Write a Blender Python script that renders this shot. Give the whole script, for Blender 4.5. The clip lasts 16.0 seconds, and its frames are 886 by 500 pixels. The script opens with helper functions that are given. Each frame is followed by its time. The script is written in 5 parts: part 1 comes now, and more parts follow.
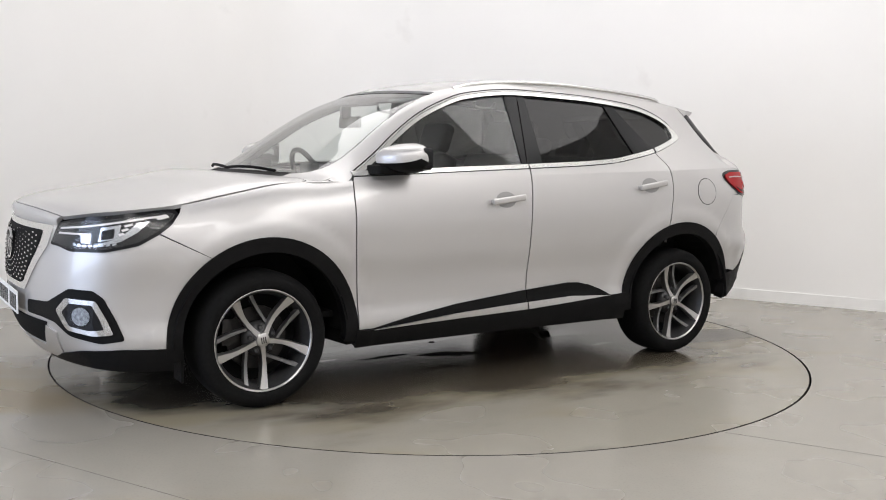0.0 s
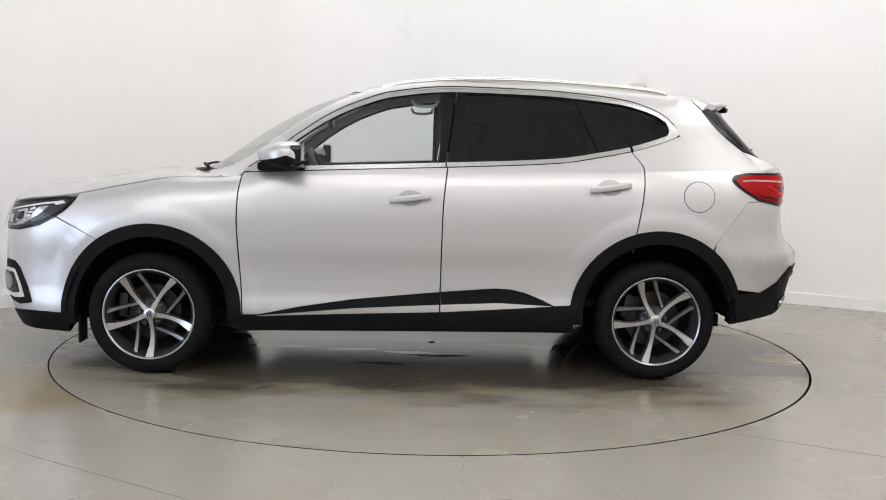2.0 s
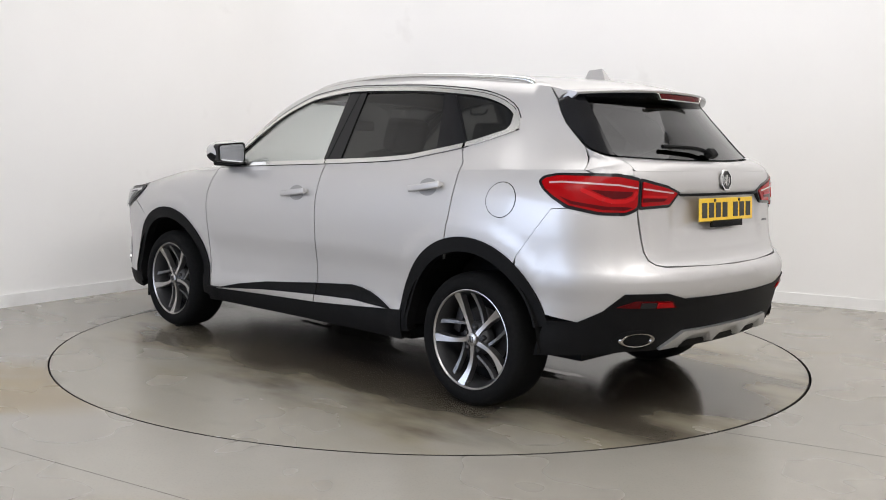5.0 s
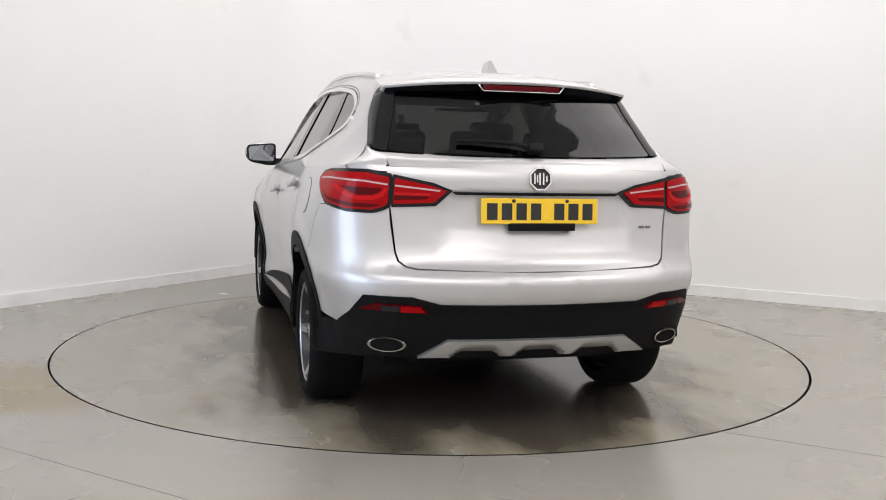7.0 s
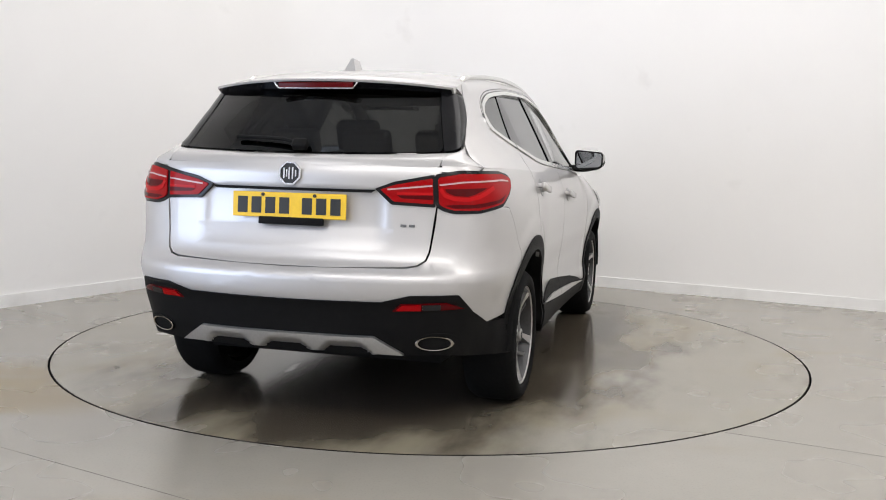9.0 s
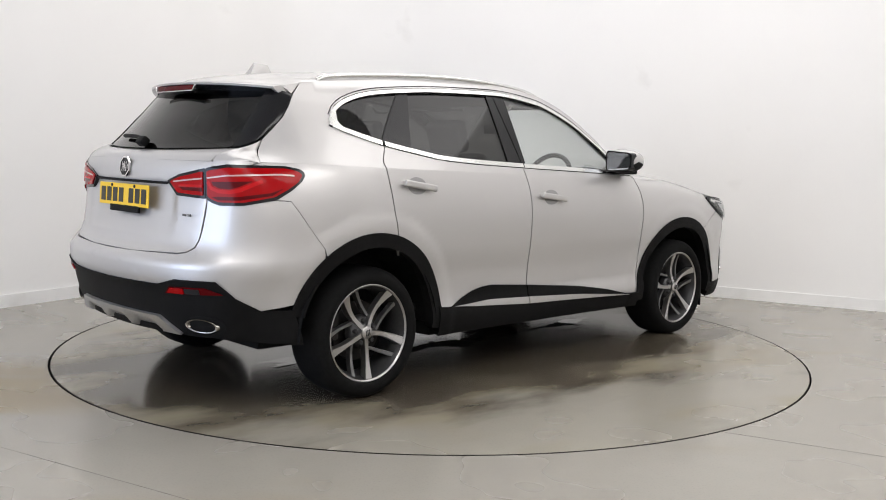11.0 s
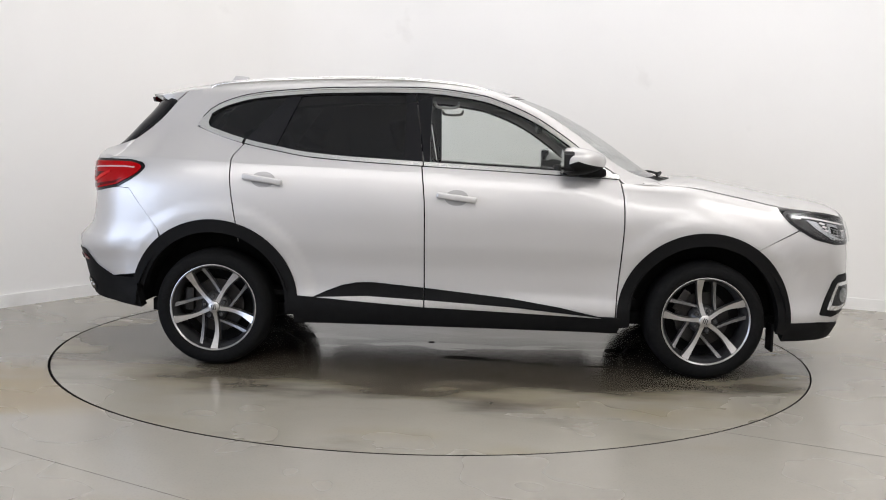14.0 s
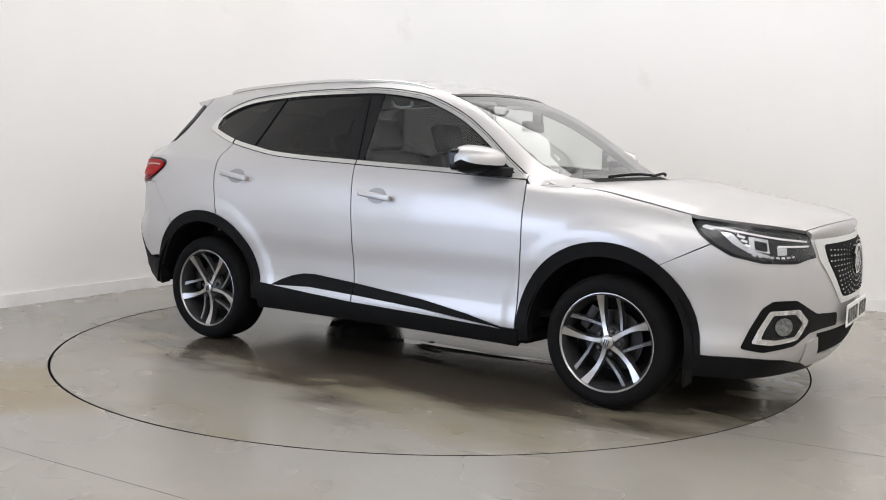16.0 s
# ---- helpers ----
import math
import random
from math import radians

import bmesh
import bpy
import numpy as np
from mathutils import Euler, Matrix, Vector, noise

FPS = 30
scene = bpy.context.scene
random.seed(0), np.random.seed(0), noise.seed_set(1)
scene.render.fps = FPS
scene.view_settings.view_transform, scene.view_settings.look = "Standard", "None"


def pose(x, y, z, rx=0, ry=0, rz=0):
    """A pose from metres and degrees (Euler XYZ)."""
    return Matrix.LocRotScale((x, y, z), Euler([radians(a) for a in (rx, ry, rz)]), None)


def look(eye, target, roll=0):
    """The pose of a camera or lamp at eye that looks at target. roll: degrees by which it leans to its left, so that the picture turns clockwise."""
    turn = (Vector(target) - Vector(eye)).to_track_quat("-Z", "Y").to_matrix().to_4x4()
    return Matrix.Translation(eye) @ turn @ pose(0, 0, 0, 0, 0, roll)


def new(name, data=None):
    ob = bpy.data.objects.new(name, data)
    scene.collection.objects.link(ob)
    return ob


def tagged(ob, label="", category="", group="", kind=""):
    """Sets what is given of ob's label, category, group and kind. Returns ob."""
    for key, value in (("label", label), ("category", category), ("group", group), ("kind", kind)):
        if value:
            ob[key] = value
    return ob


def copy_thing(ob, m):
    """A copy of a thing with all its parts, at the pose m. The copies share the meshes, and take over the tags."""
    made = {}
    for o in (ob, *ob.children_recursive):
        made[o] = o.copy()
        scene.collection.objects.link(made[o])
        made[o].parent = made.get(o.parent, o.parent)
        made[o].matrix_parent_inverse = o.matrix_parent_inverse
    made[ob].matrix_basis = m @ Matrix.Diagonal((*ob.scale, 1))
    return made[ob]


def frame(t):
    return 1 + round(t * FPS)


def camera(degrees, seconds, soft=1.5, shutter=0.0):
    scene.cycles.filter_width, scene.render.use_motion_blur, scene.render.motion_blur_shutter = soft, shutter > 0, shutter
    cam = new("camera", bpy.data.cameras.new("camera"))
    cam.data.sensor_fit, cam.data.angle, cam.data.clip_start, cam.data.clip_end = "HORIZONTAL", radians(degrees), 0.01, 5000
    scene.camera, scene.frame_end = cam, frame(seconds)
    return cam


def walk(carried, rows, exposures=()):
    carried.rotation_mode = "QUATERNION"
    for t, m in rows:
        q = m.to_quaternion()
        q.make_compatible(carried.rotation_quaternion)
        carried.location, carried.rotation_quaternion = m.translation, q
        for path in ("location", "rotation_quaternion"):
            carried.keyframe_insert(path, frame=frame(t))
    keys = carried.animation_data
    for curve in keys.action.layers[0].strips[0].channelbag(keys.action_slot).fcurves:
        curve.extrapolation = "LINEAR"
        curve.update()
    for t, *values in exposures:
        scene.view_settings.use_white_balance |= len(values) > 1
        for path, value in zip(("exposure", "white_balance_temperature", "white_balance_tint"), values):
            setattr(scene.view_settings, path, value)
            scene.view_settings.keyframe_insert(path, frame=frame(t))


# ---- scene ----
cam = camera(50.08, 16.0, soft=1.0)
EYE = Vector((0, -5.985, 1.222))
AIM = EYE + Vector((0.00981, 0.99452, -0.10406))
walk(cam, [(0, look(EYE, AIM, 1.269)), (16, look(EYE, AIM, 1.269))])

# ---- light ----
world = bpy.data.worlds.new("sky")
scene.world = world
world.use_nodes = True
sky = world.node_tree.nodes.new("ShaderNodeTexSky")
sky.sky_type, sky.sun_disc, sky.sun_elevation, sky.sun_rotation = "NISHITA", False, radians(40), radians(150)
world.node_tree.links.new(sky.outputs[0], world.node_tree.nodes["Background"].inputs[0])
world.node_tree.nodes["Background"].inputs[1].default_value = 0.10
scene.view_settings.exposure = 0.0


def area_lamp(name, place, target, sx, sy, watts, colour):
    d = bpy.data.lights.new(name, "AREA")
    d.shape, d.size, d.size_y, d.energy, d.color = "RECTANGLE", sx, sy, watts, colour
    ob = new(name, d)
    ob.matrix_world = look(place, target)
    return ob


# ---- materials ----
def material(name, base, rough=0.5, metal=0.0, coat=0.0, coat_rough=0.03, spec=0.5, noise_scale=0.0, vary=0.0, bump=0.0, bump_scale=200.0,
             rough_vary=0.0, trans=0.0, ior=1.45, emit=None, emit_power=0.0):
    m = bpy.data.materials.new(name)
    m.use_nodes = True
    nt = m.node_tree
    b = nt.nodes["Principled BSDF"]
    b.inputs["Base Color"].default_value = (*base, 1)
    b.inputs["Roughness"].default_value = rough
    b.inputs["Metallic"].default_value = metal
    b.inputs["Coat Weight"].default_value = coat
    b.inputs["Coat Roughness"].default_value = coat_rough
    b.inputs["Specular IOR Level"].default_value = spec
    b.inputs["Transmission Weight"].default_value = trans
    b.inputs["IOR"].default_value = ior
    if emit:
        b.inputs["Emission Color"].default_value = (*emit, 1)
        b.inputs["Emission Strength"].default_value = emit_power
    if vary or rough_vary or bump:
        co = nt.nodes.new("ShaderNodeTexCoord")
    if vary or rough_vary:
        n = nt.nodes.new("ShaderNodeTexNoise")
        n.inputs["Scale"].default_value, n.inputs["Detail"].default_value = noise_scale, 6
        nt.links.new(co.outputs["Object"], n.inputs["Vector"])
    if vary:
        ramp = nt.nodes.new("ShaderNodeMapRange")
        ramp.inputs[1].default_value, ramp.inputs[2].default_value = 0.3, 0.7
        ramp.inputs[3].default_value, ramp.inputs[4].default_value = 1 - vary, 1 + vary
        mix = nt.nodes.new("ShaderNodeVectorMath")
        mix.operation = "SCALE"
        mix.inputs[0].default_value = base
        nt.links.new(n.outputs[0], ramp.inputs[0])
        nt.links.new(ramp.outputs[0], mix.inputs["Scale"])
        nt.links.new(mix.outputs[0], b.inputs["Base Color"])
    if rough_vary:
        rr = nt.nodes.new("ShaderNodeMapRange")
        rr.inputs[1].default_value, rr.inputs[2].default_value = 0.3, 0.7
        rr.inputs[3].default_value, rr.inputs[4].default_value = max(0.02, rough - rough_vary), rough + rough_vary
        nt.links.new(n.outputs[0], rr.inputs[0])
        nt.links.new(rr.outputs[0], b.inputs["Roughness"])
    if bump:
        n2 = nt.nodes.new("ShaderNodeTexNoise")
        n2.inputs["Scale"].default_value, n2.inputs["Detail"].default_value = bump_scale, 4
        nt.links.new(co.outputs["Object"], n2.inputs["Vector"])
        bp = nt.nodes.new("ShaderNodeBump")
        bp.inputs["Strength"].default_value, bp.inputs["Distance"].default_value = bump, 0.002
        nt.links.new(n2.outputs[0], bp.inputs["Height"])
        nt.links.new(bp.outputs[0], b.inputs["Normal"])
    return m


PAINT = material("silver_paint", (0.497, 0.486, 0.478), 0.42, 0.58, coat=0.8, coat_rough=0.07, noise_scale=900, vary=0.04)
PLASTIC = material("black_cladding", (0.0056, 0.0055, 0.0056), 0.58, noise_scale=30, vary=0.15, bump=0.25, bump_scale=900, spec=0.12)
GLOSS = material("gloss_black", (0.007, 0.007, 0.008), 0.14, spec=0.30)
CAVITY = material("dark_cavity", (0.006, 0.006, 0.006), 0.8, spec=0.15, noise_scale=40, vary=0.2)
CHROME = material("chrome", (0.70, 0.70, 0.70), 0.10, 1.0)
SKID_TRIM = material("brushed_door_strip", (0.50, 0.49, 0.48), 0.34, 0.9, noise_scale=90, vary=0.06)
SATIN = material("satin_trim", (0.72, 0.72, 0.70), 0.22, 1.0)
TYRE = material("tyre_rubber", (0.006, 0.006, 0.006), 0.8, spec=0.12, noise_scale=60, vary=0.25, bump=0.3, bump_scale=300)
ALLOY = material("alloy_polished", (0.43, 0.42, 0.41), 0.29, 0.95)
ALLOY_DARK = material("alloy_grey_paint", (0.05, 0.05, 0.051), 0.38, 0.5, noise_scale=80, vary=0.1)
ALLOY_GREY = material("alloy_grey_spoke", (0.17, 0.17, 0.17), 0.36, 0.8, noise_scale=80, vary=0.1)
STEEL = material("brake_steel", (0.036, 0.034, 0.033), 0.45, 1.0, noise_scale=120, vary=0.15, rough_vary=0.1)
SEAT = material("black_leather", (0.022, 0.021, 0.021), 0.45, noise_scale=50, vary=0.2, bump=0.3, bump_scale=400)
LINING = material("grey_headlining", (0.36, 0.355, 0.34), 0.9, noise_scale=40, vary=0.02)
# duller copy of the silver paint: the handle recess's shade as colour
CUP_SHADE = material("painted_cup_shade", (0.30, 0.295, 0.29), 0.42, 0.6, coat=0.6)


def tinted(name, colour, gloss=0.08, power=3.2):
    m = bpy.data.materials.new(name)
    m.use_nodes = True
    nt = m.node_tree
    nt.nodes.clear()
    out = nt.nodes.new("ShaderNodeOutputMaterial")
    t, g, mix, f = (nt.nodes.new(k) for k in ("ShaderNodeBsdfTransparent", "ShaderNodeBsdfGlossy", "ShaderNodeMixShader", "ShaderNodeLayerWeight"))
    t.inputs[0].default_value = (*colour, 1)
    g.inputs["Roughness"].default_value = 0.015
    f.inputs["Blend"].default_value = 0.5
    p5, ma = nt.nodes.new("ShaderNodeMath"), nt.nodes.new("ShaderNodeMath")
    p5.operation, ma.operation = "POWER", "MULTIPLY_ADD"
    p5.inputs[1].default_value = power
    ma.inputs[1].default_value, ma.inputs[2].default_value = 1 - gloss, gloss
    nt.links.new(f.outputs["Facing"], p5.inputs[0])
    nt.links.new(p5.outputs[0], ma.inputs[0])
    nt.links.new(ma.outputs[0], mix.inputs[0])
    nt.links.new(t.outputs[0], mix.inputs[1])
    nt.links.new(g.outputs[0], mix.inputs[2])
    nt.links.new(mix.outputs[0], out.inputs[0])
    return m


GLASS = tinted("clear_glass", (0.86, 0.89, 0.875), 0.08)
PRIVACY = tinted("privacy_glass", (0.046, 0.046, 0.044), 0.045, 4.2)


def concrete(name, base, stains, damp=False):
    """Sealed grey concrete: grain, broad blotches, ochre stains and worn gloss."""
    m = bpy.data.materials.new(name)
    m.use_nodes = True
    nt = m.node_tree
    L = nt.links.new
    b = nt.nodes["Principled BSDF"]
    co = nt.nodes.new("ShaderNodeTexCoord")

    def noise_tex(scale, detail, stretch=(1, 1, 1)):
        mp = nt.nodes.new("ShaderNodeMapping")
        mp.inputs["Scale"].default_value = stretch
        n = nt.nodes.new("ShaderNodeTexNoise")
        n.inputs["Scale"].default_value, n.inputs["Detail"].default_value = scale, detail
        L(co.outputs["Object"], mp.inputs[0])
        L(mp.outputs[0], n.inputs["Vector"])
        return n.outputs[0]

    def rng(src, a, c, lo, hi):
        r = nt.nodes.new("ShaderNodeMapRange")
        r.interpolation_type = "SMOOTHSTEP"
        for i, v in enumerate((a, c, lo, hi)):
            r.inputs[i + 1].default_value = v
        L(src, r.inputs[0])
        return r.outputs[0]

    def mixcol(fac, a, c):
        mx = nt.nodes.new("ShaderNodeMix")
        mx.data_type = "RGBA"
        L(fac, mx.inputs[0])
        for i, v in ((6, a), (7, c)):
            if isinstance(v, tuple):
                mx.inputs[i].default_value = (*v, 1)
            else:
                L(v, mx.inputs[i])
        return mx.outputs[2]

    light, dark = tuple(v * 1.06 for v in base), tuple(v * 0.97 for v in base)
    col = mixcol(rng(noise_tex(1.1, 3), 0.1, 0.9, 0, 1), dark, light)
    col = mixcol(rng(noise_tex(7, 2), 0.15, 0.85, 0, 0.10), col, tuple(v * 0.72 for v in base))
    col = mixcol(rng(noise_tex(95, 2), 0.50, 0.75, 0, 0.14), col, tuple(v * 0.55 for v in base))
    if stains:
        # rusty water has dried in a broad streak on one side
        sub, scl, far = (nt.nodes.new("ShaderNodeVectorMath") for _ in range(3))
        sub.operation, scl.operation, far.operation = "SUBTRACT", "MULTIPLY", "LENGTH"
        sub.inputs[1].default_value, scl.inputs[1].default_value = (-2.35, -1.35, 0), (0.62, 1.0, 1)
        L(co.outputs["Object"], sub.inputs[0])
        L(sub.outputs[0], scl.inputs[0])
        L(scl.outputs[0], far.inputs[0])
        add = nt.nodes.new("ShaderNodeMath")
        add.operation = "ADD"
        L(rng(far.outputs["Value"], 0.1, 0.95, 0.5, 0.0), add.inputs[0])
        L(noise_tex(1.3, 3, (0.5, 1.6, 1)), add.inputs[1])
        col = mixcol(rng(add.outputs[0], 0.56, 1.0, 0, 0.9), col, (0.235, 0.185, 0.105))
    rough = rng(noise_tex(1.6, 2), 0.0, 1.0, 0.22, 0.31)
    if damp:
        # water lies in uneven puddles about the middle and dries outwards in streaks; the car's shade is painted in too
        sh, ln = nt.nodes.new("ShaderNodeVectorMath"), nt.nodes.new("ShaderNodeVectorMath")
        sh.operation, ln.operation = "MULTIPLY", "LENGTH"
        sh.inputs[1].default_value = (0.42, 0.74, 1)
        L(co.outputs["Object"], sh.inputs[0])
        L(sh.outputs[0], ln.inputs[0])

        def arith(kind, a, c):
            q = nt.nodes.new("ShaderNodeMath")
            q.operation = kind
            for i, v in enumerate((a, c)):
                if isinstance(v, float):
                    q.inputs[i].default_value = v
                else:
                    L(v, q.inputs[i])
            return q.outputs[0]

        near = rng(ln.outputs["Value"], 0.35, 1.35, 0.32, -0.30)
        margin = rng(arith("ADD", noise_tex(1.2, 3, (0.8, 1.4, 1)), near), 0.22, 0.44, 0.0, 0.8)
        wet_shade = rng(arith("ADD", noise_tex(1.7, 5, (0.7, 1.5, 1)), near), 0.24, 0.60, 0.0, 1.0)
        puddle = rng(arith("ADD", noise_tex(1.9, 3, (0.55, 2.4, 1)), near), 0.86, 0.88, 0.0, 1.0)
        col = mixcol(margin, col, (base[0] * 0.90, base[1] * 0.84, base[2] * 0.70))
        # damp brown, darkened further to carry the shade under the car
        col = mixcol(wet_shade, col, (0.066, 0.055, 0.041))

        def lerp(fac, a, c):
            mx = nt.nodes.new("ShaderNodeMix")
            L(fac, mx.inputs[0])
            L(a, mx.inputs[2])
            mx.inputs[3].default_value = c
            return mx.outputs[0]

        rough = lerp(puddle, lerp(wet_shade, rough, 0.16), 0.02)
    L(col, b.inputs["Base Color"])
    L(rough, b.inputs["Roughness"])
    b.inputs["Specular IOR Level"].default_value = 0.5
    if not damp:
        bp = nt.nodes.new("ShaderNodeBump")
        bp.inputs["Strength"].default_value, bp.inputs["Distance"].default_value = 0.015, 0.002
        L(noise_tex(28, 2), bp.inputs["Height"])
        L(bp.outputs[0], b.inputs["Normal"])
    return m


FLOOR = concrete("floor_concrete", (0.285, 0.267, 0.231), True)
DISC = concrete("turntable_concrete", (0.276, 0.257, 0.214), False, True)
WALL = material("white_wall_paint", (0.84, 0.83, 0.815), 0.75, noise_scale=1.3, vary=0.012, bump=0.05, bump_scale=60)


def smudged(m, colour, scale, low, high, amount):
    """Lays sparse scuff marks of their own shape over a painted surface."""
    nt = m.node_tree
    b = nt.nodes["Principled BSDF"]
    co, n, r, mx = (nt.nodes.new(k) for k in ("ShaderNodeTexCoord", "ShaderNodeTexNoise", "ShaderNodeMapRange", "ShaderNodeMix"))
    n.inputs["Scale"].default_value, n.inputs["Detail"].default_value = scale, 5
    for i, v in enumerate((low, high, 0, amount)):
        r.inputs[i + 1].default_value = v
    mx.data_type = "RGBA"
    src = b.inputs["Base Color"].links[0].from_socket
    nt.links.new(co.outputs["Object"], n.inputs["Vector"])
    nt.links.new(n.outputs[0], r.inputs[0])
    nt.links.new(r.outputs[0], mx.inputs[0])
    nt.links.new(src, mx.inputs[6])
    mx.inputs[7].default_value = (*colour, 1)
    nt.links.new(mx.outputs[2], b.inputs["Base Color"])


smudged(WALL, (0.52, 0.50, 0.47), 2.6, 0.66, 0.80, 0.22)
WALL_GREY = material("pale_grey_wall_paint", (0.70, 0.70, 0.70), 0.75, noise_scale=1.3, vary=0.02, bump=0.05, bump_scale=60)
SKIRT = material("white_skirting_paint", (0.82, 0.815, 0.80), 0.5, noise_scale=6, vary=0.03)
smudged(SKIRT, (0.5, 0.48, 0.44), 3.5, 0.58, 0.8, 0.35)
CEILING = material("white_ceiling", (0.72, 0.72, 0.71), 0.85, noise_scale=2, vary=0.02)
JOINT = material("joint_filler", (0.125, 0.113, 0.092), 0.7, noise_scale=4, vary=0.35)
GROOVE = material("steel_groove", (0.012, 0.010, 0.008), 0.7, spec=0.15, noise_scale=30, vary=0.4)


# ---- building tools ----
def part(name, bm, mat, parent=None, label="", smooth=True, mats=None):
    me = bpy.data.meshes.new(name)
    if isinstance(bm, bmesh.types.BMesh):
        bmesh.ops.recalc_face_normals(bm, faces=bm.faces)
        bm.to_mesh(me)
        bm.free()
    me.materials.append(mat)
    if smooth:
        me.shade_smooth()
        me.set_sharp_from_angle(angle=radians(38))
    ob = new(name, me)
    ob.parent = parent
    if label:
        tagged(ob, label)
    return ob


def mesh_part(name, verts, faces, mat, parent=None, label="", smooth=True, angle=38):
    me = bpy.data.meshes.new(name)
    me.from_pydata([tuple(v) for v in verts], [], faces)
    me.materials.append(mat)
    bm = bmesh.new()
    bm.from_mesh(me)
    bmesh.ops.recalc_face_normals(bm, faces=bm.faces)
    bm.to_mesh(me)
    bm.free()
    if smooth:
        me.shade_smooth()
        me.set_sharp_from_angle(angle=radians(angle))
    ob = new(name, me)
    ob.parent = parent
    if label:
        tagged(ob, label)
    return ob


def prism(outline, z0, z1):
    """Vertices and faces of an upright prism over a plan outline."""
    n = len(outline)
    v = [(x, y, z0) for x, y in outline] + [(x, y, z1) for x, y in outline]
    f = [tuple(range(n - 1, -1, -1)), tuple(range(n, 2 * n))] + [(i, (i + 1) % n, n + (i + 1) % n, n + i) for i in range(n)]
    return v, f


def box(cx, cy, cz, sx, sy, sz, bevel=0.0, seg=2, m=None):
    bm = bmesh.new()
    bmesh.ops.create_cube(bm, size=1, matrix=Matrix.Translation((cx, cy, cz)) @ Matrix.Diagonal((sx, sy, sz, 1)))
    if bevel:
        bmesh.ops.bevel(bm, geom=bm.edges[:], offset=bevel, segments=seg, affect="EDGES", profile=0.6)
    if m is not None:
        bmesh.ops.transform(bm, matrix=m, verts=bm.verts)
    bm.verts.index_update()
    out = ([v.co.copy() for v in bm.verts], [tuple(v.index for v in f.verts) for f in bm.faces])
    bm.free()
    return out


def join(*pieces):
    v, f = [], []
    for pv, pf in pieces:
        k = len(v)
        v += list(pv)
        f += [tuple(i + k for i in q) for q in pf]
    return v, f


def lathe(profile, n=48, axis="y"):
    """A turned shape: profile of (radius, along); closed where the radius is 0."""
    v, f = [], []
    for r, a in profile:
        for i in range(n):
            t = 2 * math.pi * i / n
            v.append((r * math.cos(t), a, r * math.sin(t)) if axis == "y" else (r * math.cos(t), r * math.sin(t), a) if axis == "z" else (a, r * math.cos(t), r * math.sin(t)))
    for k in range(len(profile) - 1):
        for i in range(n):
            j = (i + 1) % n
            f.append((k * n + i, k * n + j, (k + 1) * n + j, (k + 1) * n + i))
    return v, f


def tube(points, r, n=8):
    """A round bar along points."""
    v, f = [], []
    pts = [Vector(p) for p in points]
    for k, p in enumerate(pts):
        d = (pts[min(k + 1, len(pts) - 1)] - pts[max(k - 1, 0)]).normalized()
        a = d.cross(Vector((0, 0, 1)))
        a = a.normalized() if a.length > 1e-3 else Vector((1, 0, 0))
        b = d.cross(a)
        for i in range(n):
            t = 2 * math.pi * i / n
            v.append(p + r * (math.cos(t) * a + math.sin(t) * b))
    for k in range(len(pts) - 1):
        for i in range(n):
            j = (i + 1) % n
            f.append((k * n + i, k * n + j, (k + 1) * n + j, (k + 1) * n + i))
    f += [tuple(range(n)), tuple(range((len(pts) - 1) * n, len(pts) * n))]
    return v, f


def spline(points, n=8, closed=False):
    """Catmull-Rom through points."""
    P = [Vector(p) for p in points]
    out = []
    m = len(P)
    for i in range(m if closed else m - 1):
        p0, p1, p2, p3 = (P[(i + k) % m] if closed else P[min(max(i + k, 0), m - 1)] for k in (-1, 0, 1, 2))
        for j in range(n):
            t = j / n
            out.append(0.5 * (2 * p1 + (p2 - p0) * t + (2 * p0 - 5 * p1 + 4 * p2 - p3) * t * t + (3 * p1 - p0 - 3 * p2 + p3) * t ** 3))
    if not closed:
        out.append(P[-1])
    return out


def smooth_table(xs, ys):
    """A smooth (monotone cubic) function through a short table."""
    xs, ys = np.array(xs, float), np.array(ys, float)
    h, d = np.diff(xs), np.diff(ys) / np.diff(xs)
    m = np.zeros(len(xs))
    for i in range(1, len(xs) - 1):
        if d[i - 1] * d[i] > 0:
            w1, w2 = 2 * h[i] + h[i - 1], h[i] + 2 * h[i - 1]
            m[i] = (w1 + w2) / (w1 / d[i - 1] + w2 / d[i])
    m[0], m[-1] = d[0], d[-1]

    def f(x):
        x = min(max(x, xs[0]), xs[-1])
        i = min(max(int(np.searchsorted(xs, x)) - 1, 0), len(xs) - 2)
        t = (x - xs[i]) / h[i]
        return float((2 * t ** 3 - 3 * t * t + 1) * ys[i] + (t ** 3 - 2 * t * t + t) * h[i] * m[i] + (3 * t * t - 2 * t ** 3) * ys[i + 1] + (t ** 3 - t * t) * h[i] * m[i + 1])
    return f


def rounded(points, r, n=4):
    """An outline with its corners rounded by about r."""
    P = [Vector(p) for p in points]
    out = []
    for i, p in enumerate(P):
        a, b = P[i - 1] - p, P[(i + 1) % len(P)] - p
        q = min(r, a.length * 0.45, b.length * 0.45)
        s, e = p + a.normalized() * q, p + b.normalized() * q
        for k in range(n + 1):
            t = k / n
            out.append((1 - t) ** 2 * s + 2 * t * (1 - t) * p + t * t * e)
    return out


